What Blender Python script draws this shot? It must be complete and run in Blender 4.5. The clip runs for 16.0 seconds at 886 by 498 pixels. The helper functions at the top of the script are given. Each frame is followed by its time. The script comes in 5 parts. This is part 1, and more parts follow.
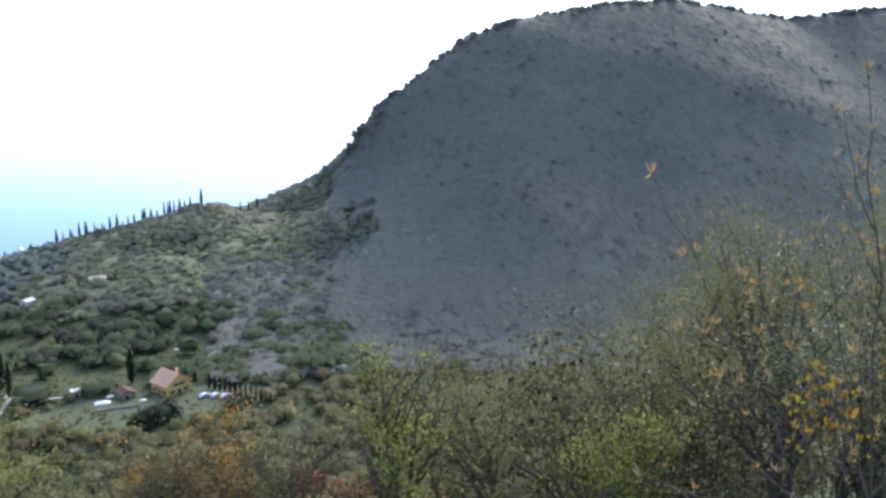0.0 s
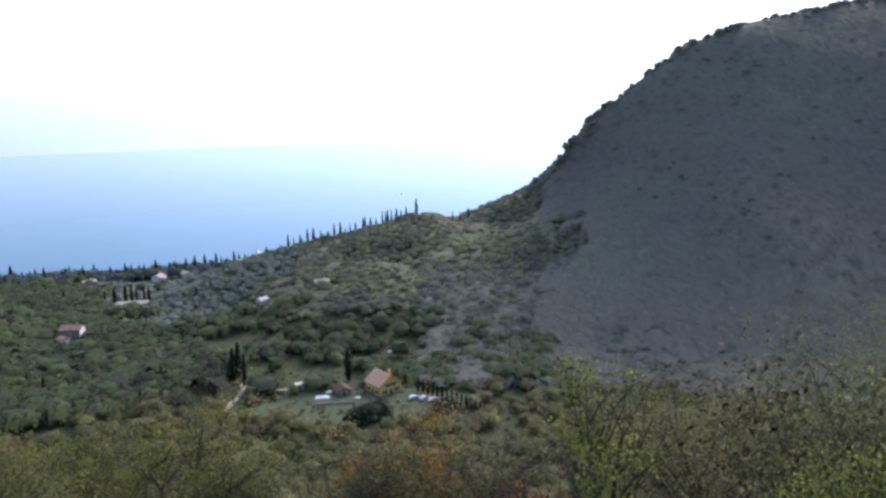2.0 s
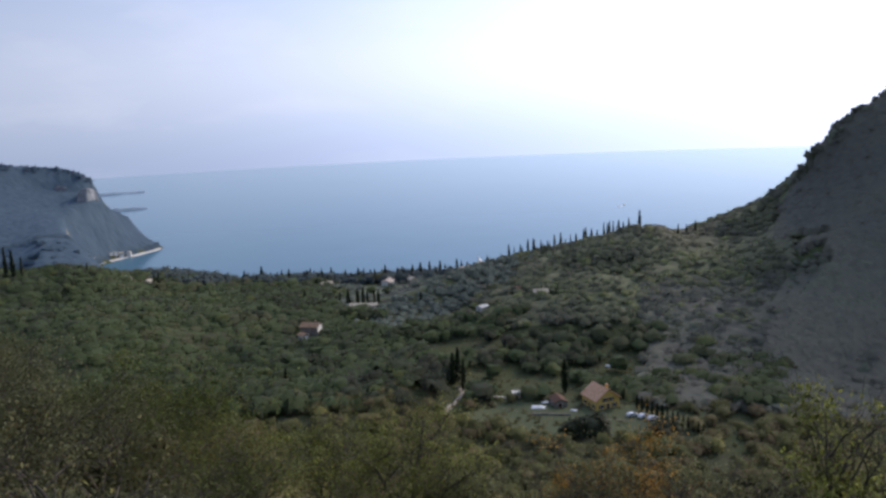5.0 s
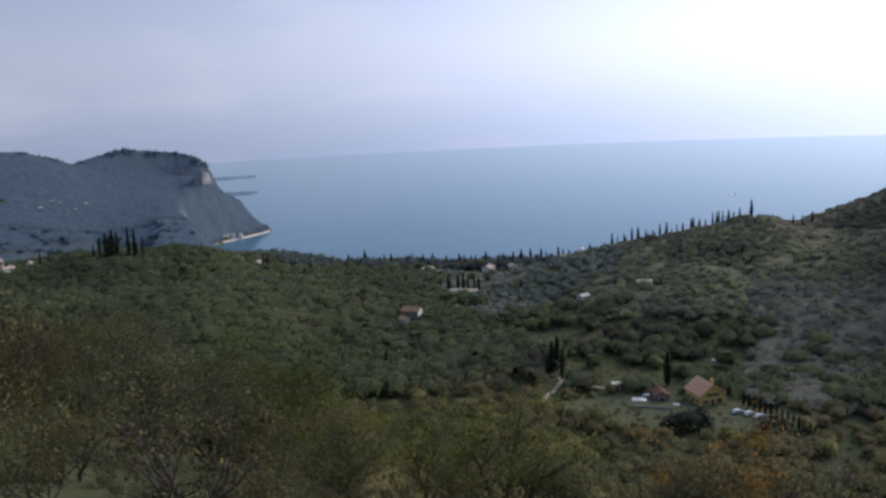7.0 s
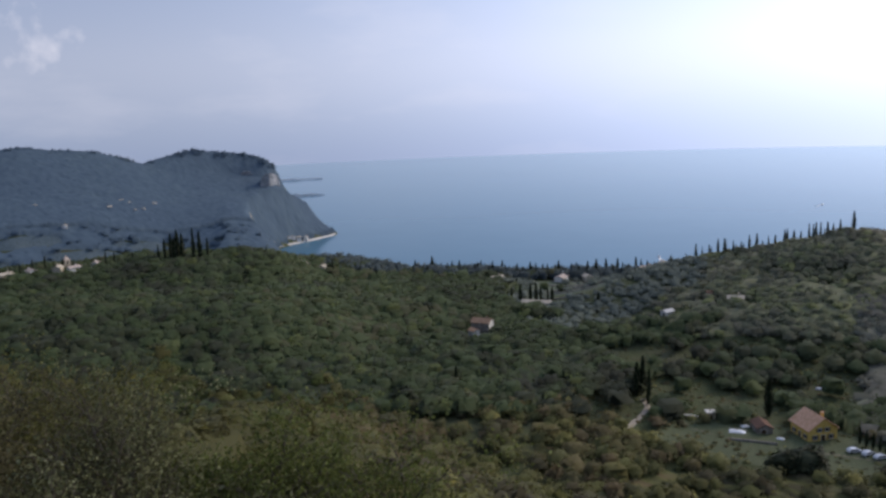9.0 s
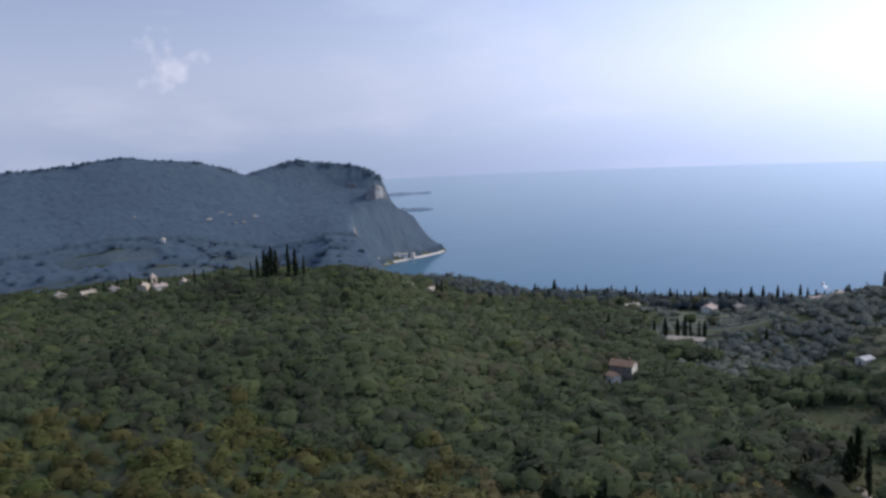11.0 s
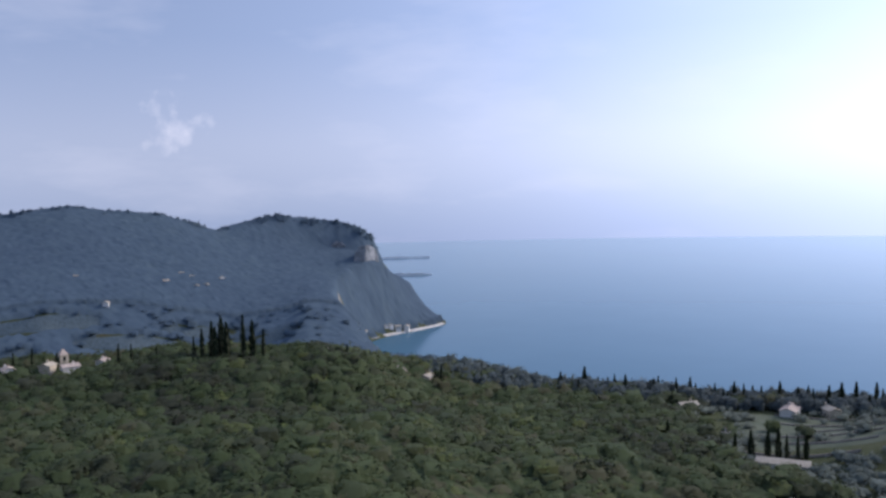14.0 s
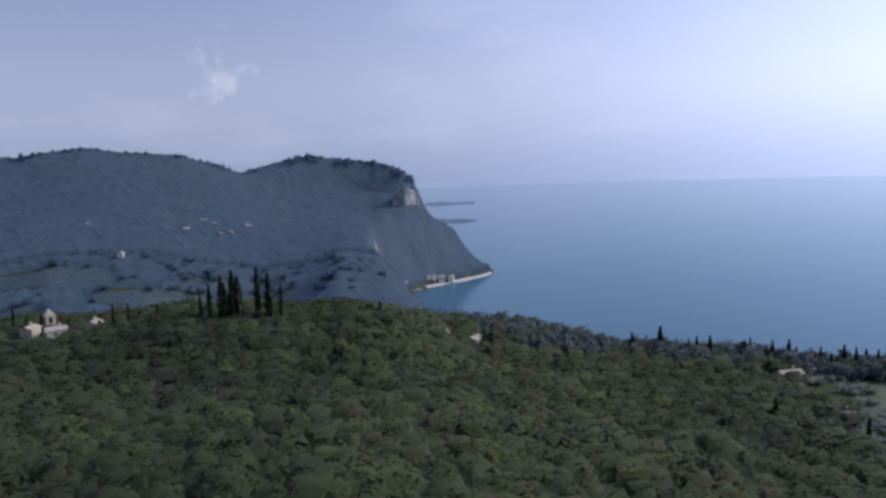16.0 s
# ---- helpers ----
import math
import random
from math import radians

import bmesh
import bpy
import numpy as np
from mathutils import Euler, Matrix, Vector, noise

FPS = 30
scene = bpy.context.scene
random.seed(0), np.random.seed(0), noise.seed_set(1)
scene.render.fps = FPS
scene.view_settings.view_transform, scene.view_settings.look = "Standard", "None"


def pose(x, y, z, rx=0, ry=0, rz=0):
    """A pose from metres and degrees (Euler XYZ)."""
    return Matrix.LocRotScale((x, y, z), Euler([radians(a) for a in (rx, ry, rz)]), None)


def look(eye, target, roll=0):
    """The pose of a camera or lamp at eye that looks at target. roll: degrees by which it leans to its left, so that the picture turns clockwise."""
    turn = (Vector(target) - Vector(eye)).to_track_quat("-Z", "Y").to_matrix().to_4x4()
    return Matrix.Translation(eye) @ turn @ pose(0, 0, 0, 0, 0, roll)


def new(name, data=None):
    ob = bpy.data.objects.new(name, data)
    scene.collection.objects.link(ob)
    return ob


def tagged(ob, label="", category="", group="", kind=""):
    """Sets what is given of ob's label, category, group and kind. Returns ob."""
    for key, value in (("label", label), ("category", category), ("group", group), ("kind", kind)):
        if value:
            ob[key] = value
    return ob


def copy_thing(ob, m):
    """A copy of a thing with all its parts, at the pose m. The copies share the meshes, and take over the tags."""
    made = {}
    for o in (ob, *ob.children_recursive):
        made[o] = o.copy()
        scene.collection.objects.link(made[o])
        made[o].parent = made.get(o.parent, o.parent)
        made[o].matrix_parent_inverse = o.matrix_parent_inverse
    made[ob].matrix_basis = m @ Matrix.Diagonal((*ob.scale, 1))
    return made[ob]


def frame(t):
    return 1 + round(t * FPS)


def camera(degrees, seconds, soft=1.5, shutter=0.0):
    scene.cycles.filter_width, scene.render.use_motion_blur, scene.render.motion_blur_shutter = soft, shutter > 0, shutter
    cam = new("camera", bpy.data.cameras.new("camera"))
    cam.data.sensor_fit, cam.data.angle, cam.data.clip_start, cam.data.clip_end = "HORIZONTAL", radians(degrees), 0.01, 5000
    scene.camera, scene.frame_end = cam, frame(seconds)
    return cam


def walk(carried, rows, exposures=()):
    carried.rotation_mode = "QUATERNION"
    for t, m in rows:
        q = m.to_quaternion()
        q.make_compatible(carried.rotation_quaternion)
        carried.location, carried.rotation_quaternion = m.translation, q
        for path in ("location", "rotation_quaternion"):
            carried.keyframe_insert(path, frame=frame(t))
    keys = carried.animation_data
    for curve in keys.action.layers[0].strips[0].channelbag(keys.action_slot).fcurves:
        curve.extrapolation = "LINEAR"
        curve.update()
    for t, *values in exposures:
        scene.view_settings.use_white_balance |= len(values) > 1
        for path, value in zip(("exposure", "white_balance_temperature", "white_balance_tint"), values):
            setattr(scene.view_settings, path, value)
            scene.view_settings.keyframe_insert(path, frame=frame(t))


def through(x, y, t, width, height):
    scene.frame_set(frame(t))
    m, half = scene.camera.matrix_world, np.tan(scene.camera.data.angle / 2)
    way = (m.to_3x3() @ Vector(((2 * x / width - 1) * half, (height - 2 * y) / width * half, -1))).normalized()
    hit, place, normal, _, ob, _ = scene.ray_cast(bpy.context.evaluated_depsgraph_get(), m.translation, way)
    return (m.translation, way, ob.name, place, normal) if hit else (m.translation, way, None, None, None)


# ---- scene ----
import itertools

# The eye stands on a hillside terrace 130 m above a lake (lake level z = 0); y looks out over the valley.


def view(x, y, z, yaw, pitch, roll):
    return pose(x, y, z, 0, 0, yaw) @ pose(0, 0, 0, 90 + pitch) @ pose(0, 0, 0, 0, 0, roll)


cam = camera(58.08, 16.0, soft=2.8)
PATH = [
    (0, view(-0.00, 0.00, 130.00, -4.84, -11.85, -0.03)),
    (0.5, view(-0.00, 0.00, 130.00, -1.86, -12.78, -0.21)),
    (1, view(-0.00, 0.00, 130.00, 2.29, -12.19, -0.38)),
    (1.5, view(-0.00, 0.00, 130.00, 5.75, -11.04, -0.18)),
    (2, view(-0.00, 0.00, 130.00, 10.29, -10.82, -1.34)),
    (2.5, view(-0.00, 0.00, 130.00, 13.38, -11.65, -1.51)),
    (3, view(-0.00, 0.00, 130.00, 17.22, -11.56, -2.27)),
    (3.5, view(-0.00, 0.00, 130.00, 19.40, -11.80, -2.66)),
    (4, view(-0.00, 0.00, 130.00, 22.01, -11.31, -2.70)),
    (4.5, view(-0.00, 0.00, 130.00, 23.78, -10.43, -2.73)),
    (5, view(-0.00, 0.00, 130.00, 26.20, -9.52, -2.64)),
    (5.8, view(-0.00, 0.00, 130.00, 29.24, -9.27, -2.70)),
    (6.6, view(-0.00, 0.00, 130.00, 32.42, -9.86, -2.74)),
    (7.5, view(-0.00, 0.00, 130.00, 34.69, -10.18, -2.69)),
    (8, view(-1.04, 0.97, 129.85, 35.58, -9.89, -2.43)),
    (8.5, view(-7.23, 6.74, 128.98, 36.11, -9.92, -2.65)),
    (9, view(-18.87, 17.60, 127.34, 38.12, -9.58, -2.34)),
    (9.5, view(-32.25, 30.08, 125.46, 40.70, -8.86, -2.59)),
    (10, view(-45.64, 42.56, 123.58, 43.81, -8.32, -2.96)),
    (10.6, view(-61.70, 57.53, 121.32, 45.12, -8.21, -2.84)),
    (11.25, view(-79.09, 73.76, 118.87, 46.29, -8.14, -2.63)),
    (11.9, view(-96.49, 89.98, 116.42, 47.19, -8.14, -2.38)),
    (12.5, view(-112.55, 104.96, 114.16, 47.81, -8.19, -2.12)),
    (13, view(-125.94, 117.44, 112.27, 46.35, -8.72, -1.62)),
    (13.5, view(-139.32, 129.92, 110.39, 46.33, -7.26, -1.30)),
    (14, view(-152.70, 142.40, 108.51, 45.45, -3.37, -1.36)),
    (14.5, view(-166.09, 154.88, 106.62, 44.73, -1.23, -1.85)),
    (15, view(-179.47, 167.36, 104.74, 45.52, -1.33, -1.93)),
    (15.5, view(-191.39, 178.47, 103.06, 46.31, -4.58, -1.26)),
    (16, view(-198.93, 185.50, 102.00, 48.83, -7.13, -2.14)),
]

walk(cam, PATH, [(0, 1.78, 6220, 12), (1.5, 1.44, 6300, 13), (3.0, 0.84, 6520, 14), (5.0, 0.52, 6820, 13), (8.0, 0.28, 6840, 13), (10.0, 0.40, 6760, 14), (12.5, 0.46, 6470, 15), (14.0, 0.46, 6420, 16), (16.0, 0.22, 6320, 16)])

# ---- world and sun ----
SUN_AZ, SUN_EL = -19.0, 28.0          # degrees left of +y, and above the horizon
to_sun = Vector((-math.sin(radians(SUN_AZ)) * math.cos(radians(SUN_EL)),
                 math.cos(radians(SUN_AZ)) * math.cos(radians(SUN_EL)), math.sin(radians(SUN_EL))))
world = bpy.data.worlds.new("hazy_sky")
scene.world = world
world.use_nodes = True
wn, wl = world.node_tree.nodes, world.node_tree.links
wn.clear()
sky = wn.new("ShaderNodeTexSky")
sky.sky_type = "NISHITA"
sky.sun_disc = False
sky.sun_elevation, sky.sun_rotation = radians(SUN_EL), radians(-SUN_AZ)
sky.altitude, sky.air_density, sky.dust_density, sky.ozone_density = 100, 0.8, 1.25, 2.5
bg = wn.new("ShaderNodeBackground")
bg.inputs["Strength"].default_value = 0.12
wout = wn.new("ShaderNodeOutputWorld")
# thin high cloud: stretched noise over the sky, and one small cumulus far down the lake
geo = wn.new("ShaderNodeTexCoord")
mapn = wn.new("ShaderNodeMapping")
mapn.inputs["Scale"].default_value = (3.0, 3.0, 11.0)
cl = wn.new("ShaderNodeTexNoise")
cl.inputs["Scale"].default_value, cl.inputs["Detail"].default_value, cl.inputs["Roughness"].default_value = 1.6, 6.0, 0.55
ramp = wn.new("ShaderNodeValToRGB")
ramp.color_ramp.elements[0].position, ramp.color_ramp.elements[1].position = 0.5, 0.8
mixc = wn.new("ShaderNodeMix")
mixc.data_type = "RGBA"
mixc.inputs[7].default_value = (6.6, 6.6, 7.3, 1)
scl = wn.new("ShaderNodeMath")
scl.operation = "MULTIPLY"
scl.inputs[1].default_value = 0.16
wl.new(geo.outputs["Generated"], mapn.inputs["Vector"])
wl.new(mapn.outputs["Vector"], cl.inputs["Vector"])
wl.new(cl.outputs["Fac"], ramp.inputs["Fac"])
wl.new(ramp.outputs["Color"], scl.inputs[0])
# the small cumulus
CLOUD_AZ, CLOUD_EL = 64.0, 5.4
cdir = Vector((-math.sin(radians(CLOUD_AZ)), math.cos(radians(CLOUD_AZ)), math.tan(radians(CLOUD_EL)))).normalized()
wob = wn.new("ShaderNodeTexNoise")
wob.inputs["Scale"].default_value, wob.inputs["Detail"].default_value = 34.0, 6.0
wl.new(geo.outputs["Generated"], wob.inputs["Vector"])
dist = wn.new("ShaderNodeVectorMath")
dist.operation = "DISTANCE"
dist.inputs[1].default_value = cdir
wl.new(geo.outputs["Generated"], dist.inputs[0])
cm = wn.new("ShaderNodeMath")
cm.operation = "MULTIPLY_ADD"
cm.inputs[1].default_value, cm.inputs[2].default_value = -0.15, 0.094
wl.new(wob.outputs["Fac"], cm.inputs[0])
cs = wn.new("ShaderNodeMath")
cs.operation = "SUBTRACT"
wl.new(cm.outputs[0], cs.inputs[0])
wl.new(dist.outputs["Value"], cs.inputs[1])
cr = wn.new("ShaderNodeMapRange")
cr.inputs[1].default_value, cr.inputs[2].default_value = -0.012, 0.035
cr.inputs[3].default_value, cr.inputs[4].default_value = 0.0, 0.4
wl.new(cs.outputs[0], cr.inputs[0])
mx = wn.new("ShaderNodeMath")
mx.operation = "MAXIMUM"
wl.new(scl.outputs[0], mx.inputs[0])
wl.new(cr.outputs[0], mx.inputs[1])
wl.new(mx.outputs[0], mixc.inputs[0])
# lake haze: a pale blue veil, thickest towards the horizon
sepz = wn.new("ShaderNodeSeparateXYZ")
wl.new(geo.outputs["Generated"], sepz.inputs[0])
hz = wn.new("ShaderNodeMapRange")
hz.interpolation_type = "SMOOTHSTEP"
hz.inputs[1].default_value, hz.inputs[2].default_value = -0.06, 0.46
hz.inputs[3].default_value, hz.inputs[4].default_value = 0.9, 0.4
wl.new(sepz.outputs["Z"], hz.inputs[0])
veil = wn.new("ShaderNodeMix")
veil.data_type = "RGBA"
hc = wn.new("ShaderNodeMapRange")
hc.inputs[1].default_value, hc.inputs[2].default_value = -0.05, 0.2
wl.new(sepz.outputs["Z"], hc.inputs[0])
tone = wn.new("ShaderNodeMix")
tone.data_type = "RGBA"
tone.inputs[6].default_value, tone.inputs[7].default_value = (3.8, 4.05, 5.0, 1), (2.3, 2.85, 4.2, 1)
wl.new(hc.outputs[0], tone.inputs[0])
wl.new(hz.outputs[0], veil.inputs[0])
# the lake's far end lies below eye level: carry the sky down to it
lowered = wn.new("ShaderNodeVectorMath")
lowered.operation = "ADD"
lowered.inputs[1].default_value = (0, 0, 0.06)
wl.new(geo.outputs["Generated"], lowered.inputs[0])
floor_it = wn.new("ShaderNodeVectorMath")
floor_it.operation = "MAXIMUM"
floor_it.inputs[1].default_value = (-2, -2, 0.012)
wl.new(lowered.outputs[0], floor_it.inputs[0])
wl.new(floor_it.outputs[0], sky.inputs[0])
wl.new(sky.outputs[0], veil.inputs[6])
# the veil glows round the sun
toward = wn.new("ShaderNodeVectorMath")
toward.operation = "DOT_PRODUCT"
toward.inputs[1].default_value = to_sun
wl.new(geo.outputs["Generated"], toward.inputs[0])
ahead = wn.new("ShaderNodeMath")
ahead.operation = "MAXIMUM"
ahead.inputs[1].default_value = 0.0
wl.new(toward.outputs["Value"], ahead.inputs[0])
peak = wn.new("ShaderNodeMath")
peak.operation = "POWER"
peak.inputs[1].default_value = 2.6
wl.new(ahead.outputs[0], peak.inputs[0])
glow = wn.new("ShaderNodeMath")
glow.operation = "MULTIPLY_ADD"
glow.inputs[1].default_value, glow.inputs[2].default_value = 2.7, 0.91
wl.new(peak.outputs[0], glow.inputs[0])
lit = wn.new("ShaderNodeVectorMath")
lit.operation = "SCALE"
wl.new(tone.outputs[2], lit.inputs[0])
wl.new(glow.outputs[0], lit.inputs["Scale"])
# low over the water the haze thickens to a grey-blue bank
bank = wn.new("ShaderNodeMapRange")
bank.interpolation_type = "SMOOTHSTEP"
bank.inputs[1].default_value, bank.inputs[2].default_value = -0.058, 0.09
wl.new(sepz.outputs["Z"], bank.inputs[0])
dim = wn.new("ShaderNodeMix")
dim.data_type = "RGBA"
dim.inputs[6].default_value, dim.inputs[7].default_value = (0.5, 0.62, 0.8, 1), (1, 1, 1, 1)
wl.new(bank.outputs[0], dim.inputs[0])
hazed = wn.new("ShaderNodeVectorMath")
hazed.operation = "MULTIPLY"
wl.new(lit.outputs[0], hazed.inputs[0])
wl.new(dim.outputs[2], hazed.inputs[1])
wl.new(hazed.outputs[0], veil.inputs[7])
wl.new(veil.outputs[2], mixc.inputs[6])
wl.new(mixc.outputs[2], bg.inputs[0])
wl.new(bg.outputs[0], wout.inputs[0])

sun = new("sun", bpy.data.lights.new("sun", "SUN"))
sun.data.energy, sun.data.angle, sun.data.color = 1.75, radians(24), (1.0, 0.92, 0.8)
sun.matrix_world = look(to_sun * 900, (0, 0, 0))


# ---- materials ----
def material(name, rough=0.8, metal=0.0):
    m = bpy.data.materials.new(name)
    m.use_nodes = True
    b = m.node_tree.nodes["Principled BSDF"]
    b.inputs["Roughness"].default_value, b.inputs["Metallic"].default_value = rough, metal
    return m, m.node_tree.nodes, m.node_tree.links, b


def noise_node(n, l, scale, detail=5.0, rough=0.6, coords="Object"):
    c = n.new("ShaderNodeTexCoord")
    t = n.new("ShaderNodeTexNoise")
    t.inputs["Scale"].default_value, t.inputs["Detail"].default_value, t.inputs["Roughness"].default_value = scale, detail, rough
    l.new(c.outputs[coords], t.inputs["Vector"])
    return t


def ramp_node(n, l, source, stops):
    r = n.new("ShaderNodeValToRGB")
    e = r.color_ramp.elements
    while len(e) < len(stops):
        e.new(0.5)
    for k, (p, c) in enumerate(stops):
        e[k].position, e[k].color = p, (*c, 1)
    l.new(source, r.inputs["Fac"])
    return r


def mix_rgb(n, l, fac, a, b, blend="MIX"):
    m = n.new("ShaderNodeMix")
    m.data_type, m.blend_type = "RGBA", blend
    for v, i in ((fac, 0), (a, 6), (b, 7)):
        if isinstance(v, (int, float)):
            m.inputs[i].default_value = v
        elif isinstance(v, tuple):
            m.inputs[i].default_value = (*v, 1)
        else:
            l.new(v, m.inputs[i])
    return m.outputs[2]


def bump_node(n, l, b, source, strength, distance):
    u = n.new("ShaderNodeBump")
    u.inputs["Strength"].default_value, u.inputs["Distance"].default_value = strength, distance
    l.new(source, u.inputs["Height"])
    l.new(u.outputs["Normal"], b.inputs["Normal"])


def rough_mat(name, c1, c2, scale, fine, rough=0.85, bump=0.4, depth=0.02):
    """A weathered opaque surface: two tones at a large and a fine scale."""
    m, n, l, b = material(name, rough)
    a, f = noise_node(n, l, scale), noise_node(n, l, fine, 3.0)
    r = ramp_node(n, l, a.outputs["Fac"], [(0.32, c1), (0.68, c2)])
    g = ramp_node(n, l, f.outputs["Fac"], [(0.3, (0.72, 0.72, 0.72)), (0.7, (1.2, 1.2, 1.2))])
    l.new(mix_rgb(n, l, 1.0, r.outputs["Color"], g.outputs["Color"], "MULTIPLY"), b.inputs["Base Color"])
    b.inputs["Specular IOR Level"].default_value = 0.5 if rough < 0.5 else 0.12
    bump_node(n, l, b, f.outputs["Fac"], bump, depth)
    return m


def leaf_mat(name, stops, through=0.35, rough=0.6, spread=0.2, gloss=0.1):
    """Leaves: a tint by tree ('tint' runs 0 to 1 over the trees), a smaller change leaf by leaf, some light let through."""
    m, n, l, b = material(name, rough)
    at = n.new("ShaderNodeAttribute")
    at.attribute_name = "tint"
    r = ramp_node(n, l, at.outputs["Fac"], stops)
    gi = n.new("ShaderNodeNewGeometry")
    v = n.new("ShaderNodeMapRange")
    v.inputs[3].default_value, v.inputs[4].default_value = 1 - spread, 1 + spread
    l.new(gi.outputs["Random Per Island"], v.inputs[0])
    col = mix_rgb(n, l, 1.0, r.outputs["Color"], v.outputs[0], "MULTIPLY")
    l.new(col, b.inputs["Base Color"])
    b.inputs["Specular IOR Level"].default_value = gloss
    tr = n.new("ShaderNodeBsdfTranslucent")
    l.new(col, tr.inputs["Color"])
    ms = n.new("ShaderNodeMixShader")
    ms.inputs[0].default_value = through
    o = n["Material Output"]
    l.new(b.outputs[0], ms.inputs[1])
    l.new(tr.outputs[0], ms.inputs[2])
    l.new(ms.outputs[0], o.inputs["Surface"])
    return m


def ground_mat():
    m, n, l, b = material("ground_cover", 0.95)
    b.inputs["Specular IOR Level"].default_value = 0.1
    a, f = noise_node(n, l, 0.035, 6.0), noise_node(n, l, 0.9, 6.0, 0.7)
    r = ramp_node(n, l, a.outputs["Fac"], [(0.3, (0.064, 0.076, 0.036)), (0.5, (0.076, 0.088, 0.043)), (0.62, (0.09, 0.094, 0.052)), (0.75, (0.105, 0.098, 0.063))])
    g = ramp_node(n, l, f.outputs["Fac"], [(0.3, (0.72, 0.72, 0.72)), (0.7, (1.25, 1.25, 1.2))])
    grass = mix_rgb(n, l, 1.0, r.outputs["Color"], g.outputs["Color"], "MULTIPLY")
    geom = n.new("ShaderNodeNewGeometry")
    sep = n.new("ShaderNodeSeparateXYZ")
    l.new(geom.outputs["True Normal"], sep.inputs[0])
    rock = noise_node(n, l, 0.12, 8.0, 0.7)
    rc = ramp_node(n, l, rock.outputs["Fac"], [(0.35, (0.16, 0.16, 0.15)), (0.65, (0.32, 0.31, 0.29))])
    st = n.new("ShaderNodeMapRange")
    st.inputs[1].default_value, st.inputs[2].default_value = 0.36, 0.27
    l.new(sep.outputs["Z"], st.inputs[0])
    l.new(mix_rgb(n, l, st.outputs[0], grass, rc.outputs["Color"]), b.inputs["Base Color"])
    bump_node(n, l, b, f.outputs["Fac"], 0.8, 0.5)
    return m


def water_mat():
    """Ruffled water seen at a low angle: its blue body, and a soft share of mirrored sky."""
    m, n, l, b = material("lake_water", 0.3)
    a = noise_node(n, l, 0.004, 5.0)
    r = ramp_node(n, l, a.outputs["Fac"], [(0.35, (0.072, 0.165, 0.235)), (0.65, (0.088, 0.187, 0.262))])
    d = n.new("ShaderNodeBsdfDiffuse")
    l.new(r.outputs["Color"], d.inputs["Color"])
    g = n.new("ShaderNodeBsdfGlossy")
    g.inputs["Color"].default_value = (0.82, 0.91, 0.96, 1)
    g.inputs["Roughness"].default_value = 0.12
    w = noise_node(n, l, 0.35, 6.0, 0.7)
    u = n.new("ShaderNodeBump")
    u.inputs["Strength"].default_value, u.inputs["Distance"].default_value = 0.15, 0.3
    l.new(w.outputs["Fac"], u.inputs["Height"])
    l.new(u.outputs["Normal"], g.inputs["Normal"])
    ms = n.new("ShaderNodeMixShader")
    fr = n.new("ShaderNodeFresnel")
    fr.inputs["IOR"].default_value = 1.33
    pw = n.new("ShaderNodeMath")
    pw.operation = "POWER"
    pw.inputs[1].default_value = 1.3
    l.new(fr.outputs[0], pw.inputs[0])
    # waves tilt the far water, so it never mirrors fully
    cap = n.new("ShaderNodeMath")
    cap.operation = "MINIMUM"
    cap.inputs[1].default_value = 0.86
    l.new(pw.outputs[0], cap.inputs[0])
    l.new(cap.outputs[0], ms.inputs[0])
    l.new(d.outputs[0], ms.inputs[1])
    l.new(g.outputs[0], ms.inputs[2])
    l.new(ms.outputs[0], n["Material Output"].inputs["Surface"])
    return m


M_ground, M_water = ground_mat(), water_mat()
M_wood = leaf_mat("hill_wood_leaves", [(0.0, (0.049, 0.052, 0.036)), (0.25, (0.062, 0.074, 0.043)), (0.5, (0.069, 0.095, 0.043)), (0.7, (0.088, 0.113, 0.054)), (0.88, (0.095, 0.095, 0.056)), (1.0, (0.116, 0.148, 0.050))], 0.25, 0.75, 0.1)
# grey scrub tone, lightened to stand in for haze on the mountain
M_mount = leaf_mat("scrub_leaves_hazed", [(0.0, (0.112, 0.110, 0.093)), (0.4, (0.136, 0.135, 0.108)), (0.75, (0.142, 0.149, 0.111)), (1.0, (0.175, 0.190, 0.131))], 0.1, 0.85, 0.06, 0.15)
M_knoll = leaf_mat("grey_green_wood_leaves", [(0.0, (0.116, 0.111, 0.087)), (0.4, (0.146, 0.150, 0.095)), (0.75, (0.159, 0.175, 0.095)), (1.0, (0.226, 0.247, 0.099))], 0.2, 0.8, 0.1, 0.2)
M_slope = leaf_mat("slope_shrub_leaves", [(0.0, (0.073, 0.062, 0.040)), (0.25, (0.100, 0.098, 0.046)), (0.5, (0.141, 0.146, 0.053)), (0.7, (0.147, 0.111, 0.063)), (0.88, (0.190, 0.184, 0.065)), (1.0, (0.307, 0.282, 0.098))], 0.35, 0.7, 0.15)
M_bank = leaf_mat("yellow_olive_leaves", [(0.0, (0.054, 0.054, 0.025)), (0.3, (0.082, 0.079, 0.030)), (0.55, (0.115, 0.109, 0.040)), (0.75, (0.075, 0.097, 0.031)), (1.0, (0.172, 0.171, 0.060))], 0.35, 0.7, 0.15)
# the plain's groves are made paler here to show the valley's haze
M_plain = leaf_mat("hazed_grey_green_leaves", [(0.0, (0.144, 0.170, 0.147)), (0.5, (0.166, 0.194, 0.161)), (1.0, (0.202, 0.230, 0.181))], 0.2, 0.8, 0.1)
